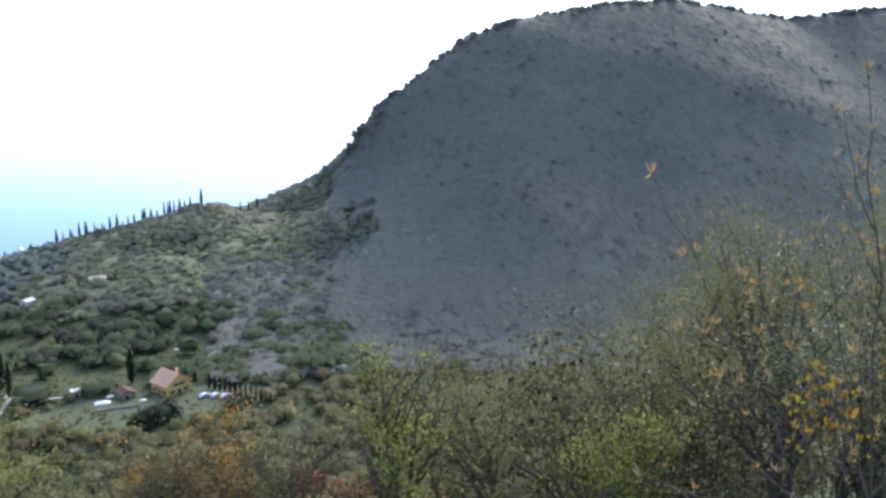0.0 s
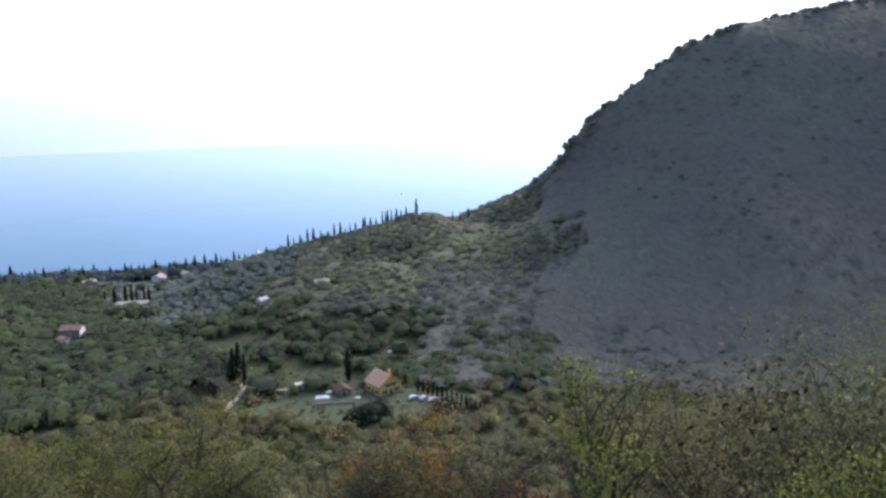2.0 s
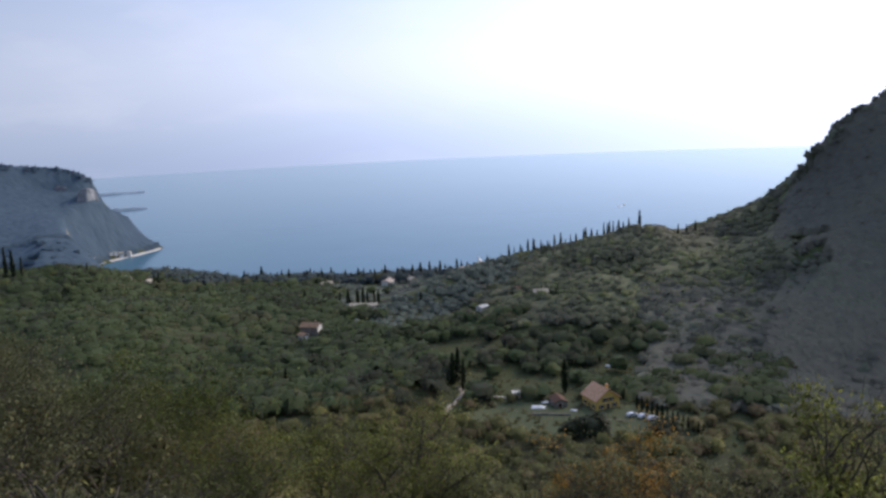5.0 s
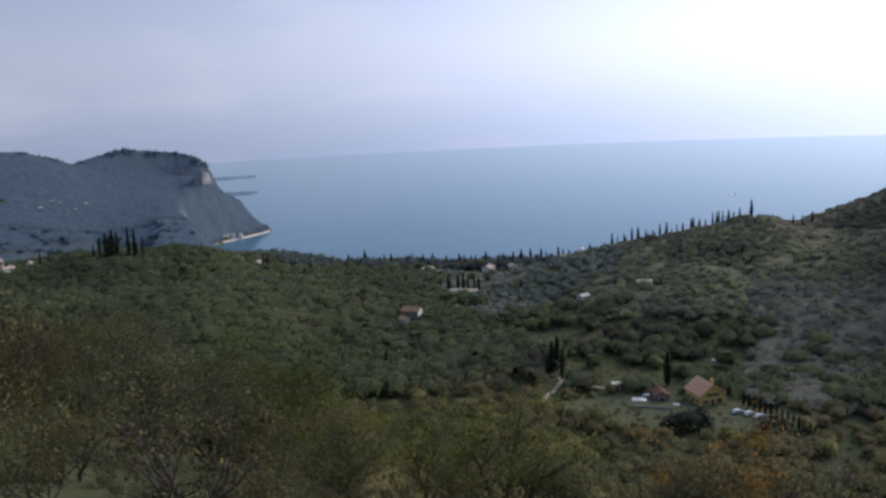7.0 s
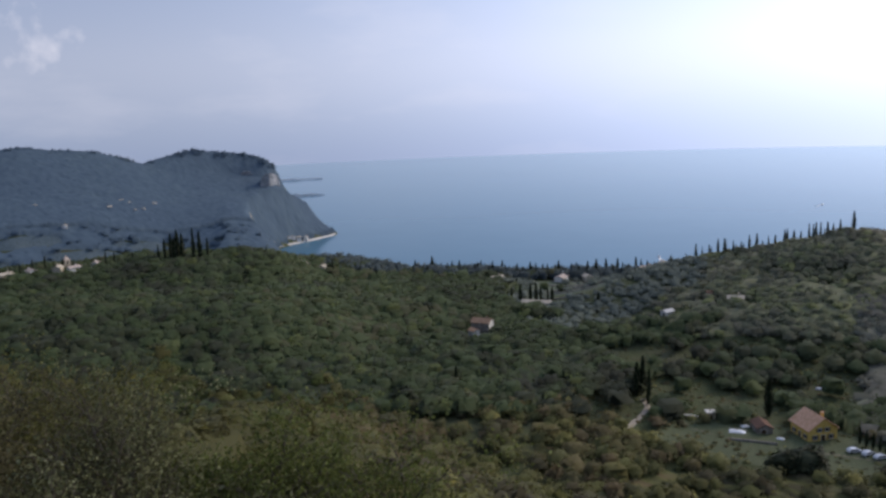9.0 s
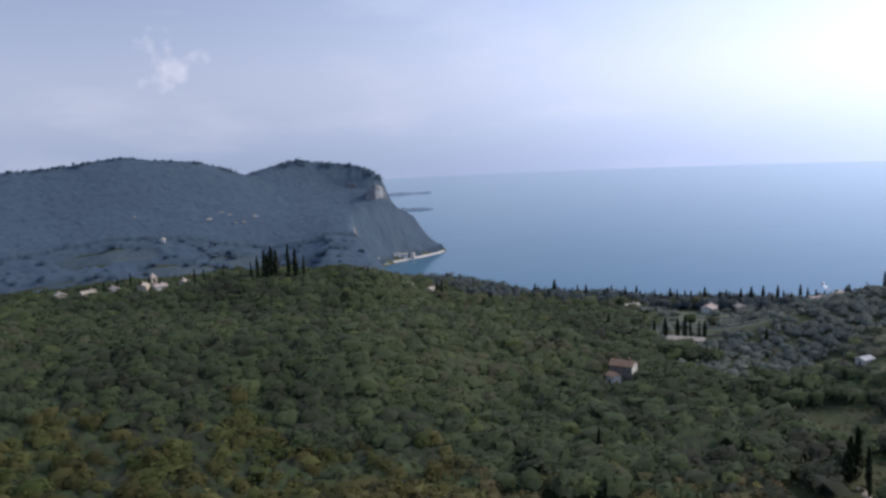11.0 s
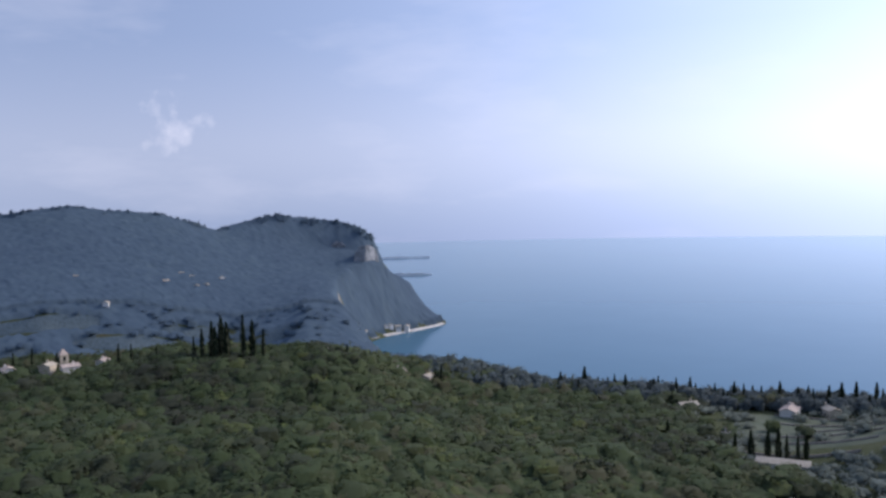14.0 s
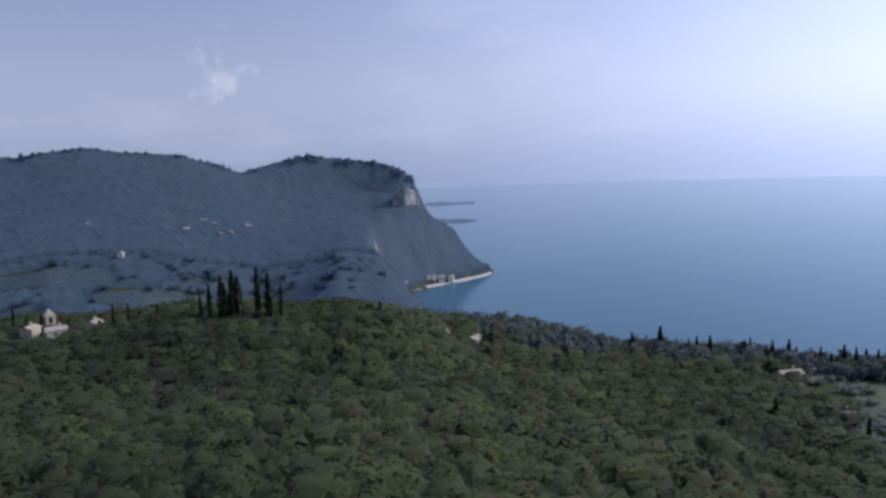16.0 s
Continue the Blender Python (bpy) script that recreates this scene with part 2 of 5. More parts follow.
# haze over the far headland is put into its pale blue leaf colour
M_far = leaf_mat("far_leaves_with_haze", [(0.0, (0.084, 0.124, 0.169)), (0.6, (0.092, 0.136, 0.179)), (1.0, (0.103, 0.148, 0.182))], 0.1, 0.85, 0.03, 0.1)
# shore trees' leaf colour is raised and blued to imitate haze
M_shore = leaf_mat("shore_leaves_with_haze", [(0.0, (0.079, 0.103, 0.112)), (1.0, (0.113, 0.143, 0.140))], 0.25, 0.7, 0.08)
M_cypress = leaf_mat("cypress_needles", [(0.0, (0.012, 0.02, 0.012)), (1.0, (0.03, 0.042, 0.022))], 0.1)
M_core = rough_mat("inner_twigs", (0.06, 0.068, 0.04), (0.09, 0.095, 0.055), 0.5, 4.0)
M_bark = rough_mat("grey_bark", (0.07, 0.058, 0.045), (0.14, 0.12, 0.1), 3.0, 30.0)


# ---- geometry helpers ----
def part(name, bm, mat, parent=None, label=""):
    me = bpy.data.meshes.new(name)
    bm.to_mesh(me)
    bm.free()
    me.materials.append(mat)
    ob = new(name, me)
    if parent:
        ob.parent = parent
    return tagged(ob, label)


def raw(name, verts, faces, mat, parent=None, tint=None, smooth=False, normals=None):
    """A mesh object from arrays; tint is a value per vertex."""
    me = bpy.data.meshes.new(name)
    verts, faces = np.asarray(verts, np.float32), np.asarray(faces, np.int32)
    me.vertices.add(len(verts))
    me.vertices.foreach_set("co", verts.ravel())
    k = faces.shape[1]
    me.loops.add(faces.size)
    me.loops.foreach_set("vertex_index", faces.ravel())
    me.polygons.add(len(faces))
    me.polygons.foreach_set("loop_start", np.arange(0, faces.size, k, dtype=np.int32))
    me.polygons.foreach_set("loop_total", np.full(len(faces), k, np.int32))
    if tint is not None:
        at = me.attributes.new("tint", "FLOAT", "POINT")
        at.data.foreach_set("value", np.asarray(tint, np.float32))
    me.update(calc_edges=True)
    if smooth:
        me.polygons.foreach_set("use_smooth", np.ones(len(faces), bool))
    if normals is not None:
        me.polygons.foreach_set("use_smooth", np.ones(len(faces), bool))
        me.normals_split_custom_set_from_vertices(np.asarray(normals, np.float32))
    me.materials.append(mat)
    ob = new(name, me)
    if parent:
        ob.parent = parent
    return ob


# The sketch map has the eye 100 m up; far distances are drawn in to fit the camera's view.
EYE, SHRINK = 130.0, 0.0005


def squeeze(d):
    """Metres for one unit of the sketch map, d units from the terrace; shrinks with distance to fit the camera's view.
    """
    return EYE / 100 / (1 + SHRINK * d)


def plan(az, d):
    """The sketch map's x, y at d units from the terrace, az degrees left of straight ahead."""
    return -math.sin(radians(az)) * d, math.cos(radians(az)) * d


def spot(az, d):
    """The place in metres of a bearing and a distance on the sketch map."""
    d = d * squeeze(d)
    return -math.sin(radians(az)) * d, math.cos(radians(az)) * d


# ---- the lie of the land ----
def line_of(rows):
    return np.array([(*plan(a, d), z) for a, d, z in rows])


def near_line(X, Y, pts):
    """Distance to a polyline, and its height, blended over the nearest stretches."""
    best, zs, ws = np.full(X.shape, 1e9), np.zeros(X.shape), np.zeros(X.shape)
    for p, q in zip(pts[:-1], pts[1:]):
        dx, dy = q[0] - p[0], q[1] - p[1]
        u = np.clip(((X - p[0]) * dx + (Y - p[1]) * dy) / (dx * dx + dy * dy), 0, 1)
        d = np.hypot(X - p[0] - u * dx, Y - p[1] - u * dy)
        w = math.hypot(dx, dy) / (d + 2.0) ** 3.5
        best, zs, ws = np.minimum(best, d), zs + w * (p[2] + u * (q[2] - p[2])), ws + w
    return best, zs / ws


def ridge(X, Y, pts, slope, width):
    d, z = near_line(X, Y, pts)
    return z - slope * (np.sqrt(d * d + width * width) - width)


def smax(a, b, k):
    h = np.clip(0.5 + 0.5 * (a - b) / k, 0, 1)
    return b + (a - b) * h + k * h * (1 - h)


COAST = line_of([(-75, 1500, 0), (-45, 1230, 0), (-20, 900, 0), (0, 720, 0), (10, 660, 0), (18, 650, 0), (26, 660, 0), (34, 655, 0), (41, 665, 0), (45, 720, 0),
                 (49, 820, 0), (50.2, 930, 0), (48.8, 990, 0), (47.2, 1030, 0), (45.7, 1086, 0), (45.7, 1130, 0), (46.6, 1180, 0), (48.4, 1260, 0), (56, 1450, 0), (66, 1600, 0), (85, 1800, 0), (100, 2400, 0)])
NEAR = np.array([(420, -160, 190), (160, -40, 128), (40, -9, 101.5), (0, -2, 98.2), (-30, 6, 93), (-100, 66, 62), (-190, 150, 27)])
BACK = np.array([(600, -420, 230), (60, -300, 165), (-200, -330, 150), (-600, -260, 110), (-1200, -100, 90)])
HILL = line_of([(100, 520, 51), (84, 560, 41), (69, 590, 35), (58, 600, 35), (52, 605, 33), (47.8, 612, 20.5), (44, 590, 10), (41, 545, 6.5), (38.7, 500, 6), (36.5, 460, 3)])
BULGE = line_of([(95, 390, 47), (75, 420, 32), (60, 430, 30), (50, 440, 25), (43, 435, 15.5), (39.5, 405, 8)])
KNOLL = line_of([(26, 630, 2), (20.3, 570, 26), (17.8, 560, 31), (14.2, 540, 40), (12.6, 530, 47), (10.8, 530, 47), (9.6, 532, 41), (8, 545, 42)])
MOUNT = line_of([(8, 545, 41), (4.7, 552, 57), (2.1, 555, 74), (0.8, 560, 98), (-1.6, 570, 118), (-5.1, 580, 146), (-6.8, 590, 159), (-11, 612, 175),
                 (-16.5, 640, 186.5), (-20, 660, 191), (-23, 690, 189), (-27, 760, 187), (-33, 830, 201), (-45, 850, 200), (-70, 900, 210), (-100, 900, 220)])
SPUR = line_of([(45.95, 1090, 6), (46.28, 1094, 16), (46.85, 1100, 24), (47.6, 1102, 33), (48.36, 1105, 41), (48.92, 1107, 49), (49.5, 1110, 60)])
ROCCA = line_of([(49.95, 1110, 92), (50.5, 1112, 100), (51.7, 1118, 108), (55, 1105, 115), (56.7, 1085, 108), (58.1, 1072, 101), (60.8, 1058, 118), (63.2, 1050, 122), (65.2, 1045, 127), (68.8, 1050, 119), (78, 1090, 114), (95, 1200, 115)])


def land(X, Y):
    """Ground height on the sketch map."""
    X, Y = np.asarray(X, float), np.asarray(Y, float)
    cd, _ = near_line(X, Y, COAST)
    # inside the coast: winding by angle seen from the terrace, whose reach to the shore is single-valued but for the bay
    inside = np.zeros(X.shape, bool)
    poly = np.vstack([COAST[:, :2], [(-6000, 0), (-6000, -6000), (6000, -6000), (6000, 2000)]])
    for p, q in zip(poly, np.roll(poly, -1, 0)):
        c = (p[1] > Y) != (q[1] > Y)
        with np.errstate(divide="ignore", invalid="ignore"):
            xi = (q[0] - p[0]) * (Y - p[1]) / (q[1] - p[1]) + p[0]
        inside ^= c & (X < xi)
    sd = np.where(inside, cd, -cd)
    h = 1.0 + 6.0 * (1 - np.exp(-np.maximum(sd, 0) / 160))
    n1 = np.sin(X * 0.021 + 1.3 * np.sin(Y * 0.013)) * np.sin(Y * 0.018 + 0.7) + 0.5 * np.sin(X * 0.05 + Y * 0.031) * np.sin(Y * 0.047 - X * 0.02)
    n2 = np.sin(X * 0.11 + 2 * np.sin(Y * 0.07)) * np.sin(Y * 0.097 + 1.1)
    h = smax(h, ridge(X, Y, HILL, 0.13, 40) + 1.2 * n1, 6)
    h = smax(h, ridge(X, Y, BULGE, 0.17, 50) + 1.5 * n1, 8)
    h = smax(h, ridge(X, Y, KNOLL, 0.18, 18) + 0.6 * n1, 5)
    h = smax(h, ridge(X, Y, MOUNT, 0.58, 9) + 3.0 * n1 * np.clip((near_line(X, Y, MOUNT)[0] - 15) / 60, 0, 1), 5)
    h = smax(h, ridge(X, Y, SPUR, 0.36, 4), 2)
    # the headland: a scarp below its wooded brow, then a long apron; its west end breaks off steeply
    az = np.degrees(np.arctan2(-X, Y))
    rd, rz = near_line(X, Y, ROCCA)
    end, mesa = np.clip((50.05 - az) / 0.5, 0, 1), np.clip((57 - az) / 4, 0, 1)
    out = np.hypot(X, Y)
    back = np.clip((out - 1060) / 35, 0, 1)
    side = np.maximum(0, radians(1) * (50.05 - az) * out) * (az > 30)
    end = end * back
    dd = np.sqrt(rd * rd + 25) - 5
    steep, deep = 1.2 + 1.8 * end, 28 + 16 * end
    drop = np.minimum(steep * dd, deep) + 0.27 * np.maximum(0, dd - deep / steep) * (1 + 2.0 * end) + 0.55 * side * (1 - back)
    drop = mesa * drop + (1 - mesa) * 0.5 * dd
    h = smax(h, rz - drop + 2.0 * n1 * np.clip((rd - 20) / 60, 0, 1), 4)
    h = smax(h, ridge(X, Y, NEAR, 0.47, 3), 6)
    h = smax(h, ridge(X, Y, BACK, 0.42, 40), 6)
    h = h + 0.25 * n2
    # the shore: a low step up from the water
    k = np.clip(sd / 14.0, -1, 1)
    shelf = (az > 44.5) & (az < 51.5) & (out > 900)
    rise = np.where(shelf, np.clip((sd - 9) / 30.0, 0, 1), np.clip(sd / 25.0, 0, 1) ** 0.6)
    return np.where(sd > 0, 0.4 + (h - 0.4) * rise + 0.8 * shelf * np.clip(sd / 4, 0, 1), -6 * np.clip(-sd / 20.0, 0, 1) + 0.3 * k)


def height(x, y):
    """Ground height in metres at a place in metres."""
    r = math.hypot(x, y)
    k = max(EYE / 100 - SHRINK * r, 0.02)
    return float(land(np.array([x / k]), np.array([y / k]))[0]) * k


def axis(lo, hi, fine, count):
    a, b = math.asinh(lo / fine), math.asinh(hi / fine)
    return fine * np.sinh(np.linspace(a, b, count))


GX, GY = axis(-4200, 4200, 170, 480), np.concatenate([-80 * 50 ** np.linspace(1, 0, 40), axis(-70, 2600, 170, 300)])
XX, YY = np.meshgrid(GX, GY)
ZZ = land(XX, YY)
ids = np.arange(XX.size).reshape(XX.shape)
quads = np.stack([ids[:-1, :-1], ids[:-1, 1:], ids[1:, 1:], ids[1:, :-1]], -1).reshape(-1, 4)
low = ZZ.ravel()[quads].max(1) < -5.5
ground = raw("ground", (np.stack([XX, YY, ZZ], -1) * squeeze(np.hypot(XX, YY))[..., None]).reshape(-1, 3), quads[~low], M_ground, smooth=True)
tagged(ground, "grassy and rocky hill country running down to the lake", "ground", kind="structure")

HORIZON = 2420.0
bm = bmesh.new()
bmesh.ops.create_circle(bm, cap_ends=True, segments=180, radius=HORIZON)
water = tagged(part("water", bm, M_water), "calm blue lake under a hazy sky", "lake", kind="structure")


# ---- woods ----
def ball():
    """A unit ball of 32 triangles: an octahedron cut once."""
    V = [(1, 0, 0), (0, 1, 0), (-1, 0, 0), (0, -1, 0), (0, 0, 1), (0, 0, -1)]
    V, F, mid = [Vector(v) for v in V], [], {}

    def half(i, j):
        k = (min(i, j), max(i, j))
        if k not in mid:
            mid[k] = len(V)
            V.append((V[i] + V[j]).normalized())
        return mid[k]

    for p, q, r in ((0, 1, 4), (1, 2, 4), (2, 3, 4), (3, 0, 4), (1, 0, 5), (2, 1, 5), (3, 2, 5), (0, 3, 5)):
        x, y, z = half(p, q), half(q, r), half(r, p)
        F += [(p, x, z), (x, q, y), (z, y, r), (x, y, z)]
    return np.array([tuple(v) for v in V]), np.array(F)


BALL_V, BALL_F = ball()


def crowns(rng, places, heights, widths, sprays, size, core=0.62, lean=None, relief=0.4):
    """Vertices, triangles and per-vertex tree index of many broad crowns: a thick ragged shell of small leaf sprays round a dense inside."""
    n = len(places)
    d = rng.normal(size=(n, sprays, 3))
    d /= np.linalg.norm(d, axis=2, keepdims=True)
    d[..., 2] = np.abs(d[..., 2]) * 1.25 - 0.4
    lobe = 1 + 0.42 * np.sin(d[..., 0] * 4 + rng.uniform(0, 6, (n, 1))) * np.sin(d[..., 1] * 4 + rng.uniform(0, 6, (n, 1))) + rng.normal(0, 0.12, (n, sprays))
    r = np.stack([widths * 0.5, widths * 0.5, heights * 0.46], -1)[:, None, :]
    c = d * lobe[..., None] * r
    c[..., 2] += (heights * 0.55)[:, None]
    c[..., :2] += places[:, None, :2]
    c[..., 2] += places[:, None, 2]
    s = size[:, None] * rng.uniform(0.5, 1.3, (n, sprays))
    lean = np.tile([0.0, 0.0, 1.0], (n, 1)) if lean is None else lean
    N = d * relief + rng.normal(0, 0.37 * relief, d.shape) + 0.75 * lean[:, None, :]
    N /= np.linalg.norm(N, axis=2, keepdims=True)
    lie = d * 0.7 + rng.normal(0, 0.3, d.shape) + 0.6 * lean[:, None, :]
    lie /= np.linalg.norm(lie, axis=2, keepdims=True)
    u = np.cross(lie, rng.normal(size=(n, sprays, 3)))
    u /= np.linalg.norm(u, axis=2, keepdims=True) + 1e-9
    w = np.cross(lie, u)
    N = np.repeat(N.reshape(-1, 3), 3, axis=0)
    u, w = u * s[..., None], w * s[..., None] * 0.45
    V = np.stack([c - u * 0.5 + w, c - u * 0.5 - w, c + u * 0.75], 2).reshape(-1, 3)
    F = np.arange(n * sprays * 3).reshape(-1, 3)
    T = np.repeat(np.arange(n), sprays * 3)
    # the leafy body
    m = len(BALL_V)
    bulge = 1 + 0.36 * np.sin(BALL_V[None, :, 0] * 4 + rng.uniform(0, 6, (n, 1))) * np.sin(BALL_V[None, :, 1] * 4 + rng.uniform(0, 6, (n, 1))) + rng.normal(0, 0.2, (n, m))
    CV = BALL_V[None] * r * core * bulge[..., None]
    CV[..., 2] += (heights * 0.52)[:, None]
    CV[..., :2] += places[:, None, :2]
    CV[..., 2] += places[:, None, 2]
    CF = (BALL_F[None] + (np.arange(n) * m)[:, None, None]).reshape(-1, 3)
    CN = (BALL_V[None] * 1.6 * relief + 0.7 * lean[:, None, :]).reshape(-1, 3)
    return V, F, T, N, CV.reshape(-1, 3), CF, CN / np.linalg.norm(CN, axis=1, keepdims=True)


def patchy(x, y, s, seed):
    """Smooth 0..1 unevenness over the plan."""
    p = seed * 1.7
    v = np.sin(x / s + p) * np.sin(y / s * 1.1 + 2 * p) + 0.6 * np.sin(x / s * 2.3 + y / s * 1.3 + p) * np.sin(y / s * 2.1 - x / s + p)
    return np.clip(0.5 + 0.4 * v, 0, 1)


def woods(name, label, seed, az, reach, spacing, tall, wide, clumps, size, mat, keep=None, low_z=1.0, core=0.85, roof=0.0, cover=None, lift=0.28, rugged=0.14, relief=0.3, even=26.0):
    """One stretch of wood between two azimuths and two distances from the terrace."""
    rng = np.random.default_rng(seed)
    n = int(abs(math.radians(az[1] - az[0])) * (reach[1] ** 2 - reach[0] ** 2) / 2 / spacing ** 2)
    a = np.radians(rng.uniform(az[0], az[1], n))
    r = np.sqrt(rng.uniform(reach[0] ** 2, reach[1] ** 2, n))
    x, y = -np.sin(a) * r, np.cos(a) * r
    z = land(x, y)
    ok = z > low_z
    if keep is not None:
        ok &= keep(x, y, z, np.degrees(a), r, rng)
    x, y, z, r = x[ok], y[ok], z[ok], r[ok]
    n = len(x)
    h = rng.uniform(tall[0], tall[1], n) * (0.85 + 0.3 * patchy(x, y, 18, seed))
    w = h * rng.uniform(wide[0], wide[1], n)
    # tilt normals and sprays out from the slope, so crowns there shade lighter
    lean = np.stack([land(x - 6, y) - land(x + 6, y), land(x, y - 6) - land(x, y + 6), np.full(n, 9.0)], -1)
    lean /= np.linalg.norm(lean, axis=1, keepdims=True)
    k = squeeze(np.hypot(x, y))
    V, F, T, N, CV, CF, CN = crowns(rng, np.stack([x, y, z - 0.4], -1) * k[:, None], h * k, w * k, clumps, h * k * size, core, lean, relief)
    tint = np.clip(0.55 * patchy(x, y, 45, seed + 3) + 0.25 * patchy(x, y, 9, seed + 5) + rng.uniform(-0.18, 0.4, n), 0, 0.93)
    tint[rng.uniform(0, 1, n) < 0.04] = 1.0
    ob = raw(name, V, F, mat, tint=tint[T], normals=N)
    tagged(ob, label, "woods", kind="stuff")
    if roof:
        # the closed leaf roof that the crowns rise from
        na, nr = int(abs(math.radians(az[1] - az[0])) * (reach[0] + reach[1]) / 2 / roof), int((reach[1] - reach[0]) / roof)
        A, R = np.meshgrid(np.linspace(*np.radians(az), na), np.linspace(*reach, nr), indexing="ij")
        A, R = A + rng.uniform(-0.3, 0.3, A.shape) * roof / R, R + rng.uniform(-0.3, 0.3, A.shape) * roof
        gx, gy = -np.sin(A) * R, np.cos(A) * R
        gz = land(gx, gy)
        shut = gz > low_z
        if cover is not None:
            shut &= cover(gx, gy, gz, np.degrees(A), R)
        # leaves look every way, so the roof takes the light more evenly than bare ground would
        GN = np.stack([land(gx - 6, gy) - land(gx + 6, gy), land(gx, gy - 6) - land(gx, gy + 6), np.full(gx.shape, even)], -1) + rng.normal(0, even * rugged, (*gx.shape, 3))
        GN = (GN / np.linalg.norm(GN, axis=-1, keepdims=True)).reshape(-1, 3)
        mean = (tall[0] + tall[1]) / 2
        # the roof comes down to the ground along its edges
        rim = np.pad(shut, 1, constant_values=False)
        inside = np.min([rim[i:i + na, j:j + nr] for i in range(3) for j in range(3)], axis=0)
        gz = gz + mean * np.where(inside, lift + rng.uniform(-rugged, rugged, A.shape) + 0.1 * patchy(gx, gy, 6, seed), -0.1)
        k = np.arange(A.size).reshape(A.shape)
        q = np.stack([k[:-1, :-1], k[:-1, 1:], k[1:, 1:], k[1:, :-1]], -1).reshape(-1, 4)
        q = q[shut.ravel()[q].all(1)]
        gt = np.clip(0.55 * patchy(gx, gy, 45, seed + 3) + 0.25 * patchy(gx, gy, 9, seed + 5) + rng.uniform(-0.25, 0.35, A.shape), 0, 0.9)
        under = raw("leaf_roof", (np.stack([gx, gy, gz], -1) * squeeze(R)[..., None]).reshape(-1, 3), q, mat, ob, tint=gt.ravel(), normals=GN)
        tagged(under, kind="stuff")
    inner = raw("inner_foliage", CV, CF, mat, ob, tint=np.repeat(np.clip(tint * 0.95, 0, 1), len(BALL_V)), normals=CN)
    tagged(inner, kind="stuff")
    return ob


def in_yard(az, r):
    """The lawn and yard round the yellow house, with the track beside it."""
    return (((az - 16.3) / 8.5) ** 2 + ((r - 272) / 18) ** 2 < 1) | ((az > 24.9) & (az < 26.9) & (r > 268) & (r < 309))


def in_valley(az, r):
    """Grassy valley floor with scattered trees, up to the foot of the knoll."""
    return (az > 6) & (az < 29.5) & (r < 390 - 1.2 * np.abs(az - 20)) & (r > 255)


def in_fields(az, r):
    """Open terraced fields near the shore."""
    return ((az - 30.2) / 4.8) ** 2 + ((r - 552) / 68) ** 2 < 1


def far_fields(az, r):
    """Small fields on the low ground below the headland."""
    free = np.zeros(np.shape(az), bool)
    for a, d, wa, wd in FAR_FIELDS:
        free |= ((az - a) / wa) ** 2 + ((r - d) / wd) ** 2 < 1
    return free


FAR_FIELDS = [(69.5, 838, 3.4, 9), (66.0, 872, 2.6, 8), (61.5, 846, 2.8, 8), (58.0, 868, 2.2, 7), (63.0, 800, 2.2, 9), (55.3, 845, 1.6, 8)]
# bearing, distance and radius kept free of trees round the scattered houses
HOUSE_GAPS = [(17.6, 294, 6), (62.6, 578, 9), (64, 580, 9), (65.5, 578, 9), (67, 575, 9), (15.0, 286, 9), (15.0, 276, 9), (18.1, 285, 7), (18.1, 276, 7), (12, 273, 7), (15.2, 266, 8), (25.8, 280, 5), (25.4, 296, 5), (36.1, 416, 8), (36.4, 405, 8), (36.4, 396, 8), (21.3, 294, 5), (21.3, 286, 6), (21.9, 296, 6), (32.2, 485, 10), (32.3, 475, 7), (23.5, 431, 8), (19.2, 433, 8), (20.6, 448, 6)]


def closed(x, y, z, az, r):
    """True where the leaf roof is unbroken: away from the yard, the fields and the houses."""
    shut = ~in_yard(az, r) & ~in_fields(az, r)
    for a, d, w in HOUSE_GAPS:
        hx, hy = plan(a, d)
        shut &= np.hypot(x - hx, y - hy) > w
    return shut


def thin(x, y, az, r, rng):
    """True where a tree may stand: few in the yard and the fields, gaps in the valley floor."""
    p = 0.72 + 0.45 * patchy(x, y, 25, 2)
    p = np.where(in_valley(az, r), 0.12 + 0.6 * (patchy(x, y, 14, 2) > 0.55), p)
    p = np.where(in_fields(az, r), 0.06 + 0.16 * patchy(x, y, 12, 6), p)
    p = np.where(in_yard(az, r), 0.07, p)
    near_house = np.zeros(len(x), bool)
    for a, d, w in HOUSE_GAPS:
        hx, hy = plan(a, d)
        near_house |= np.hypot(x - hx, y - hy) < w
    return (rng.uniform(0, 1, len(x)) < p) & ~near_house


def green_side(x, y, az):
    """The seam between the green hill and the grey-green valley wanders."""
    az_seam = 33 - 22 * np.clip((430 + 60 * (patchy(x, y, 18, 3) - 0.5) - np.hypot(x, y)) / 60, 0, 1.4)
    return az + 9 * (patchy(x, y, 22, 8) - 0.5) + 5 * (patchy(x, y, 7, 5) - 0.5) > az_seam


def high_side(x, y, az, r):
    """The mountainside's scrub, coloured pale for haze; its lower and eastern edges wander into the valley woods."""
    return (r > 322 + 44 * (patchy(x, y, 30, 4) - 0.5) + 24 * (patchy(x, y, 9, 6) - 0.5)) & (az < 3 + 6 * (patchy(x, y, 24, 1) - 0.5) + 2.5 * (patchy(x, y, 8, 7) - 0.5))


def on_bank(x, y, az, r):
    """The foot of the terrace's own slope, wooded with lighter young trees; stretched outward on the left to fit the
    camera's later view.
    """
    return (az > 45) & (r < 298 + 60 * (patchy(x, y, 14, 3) - 0.4) + 40 * np.clip((az - 50) / 8, 0, 1))


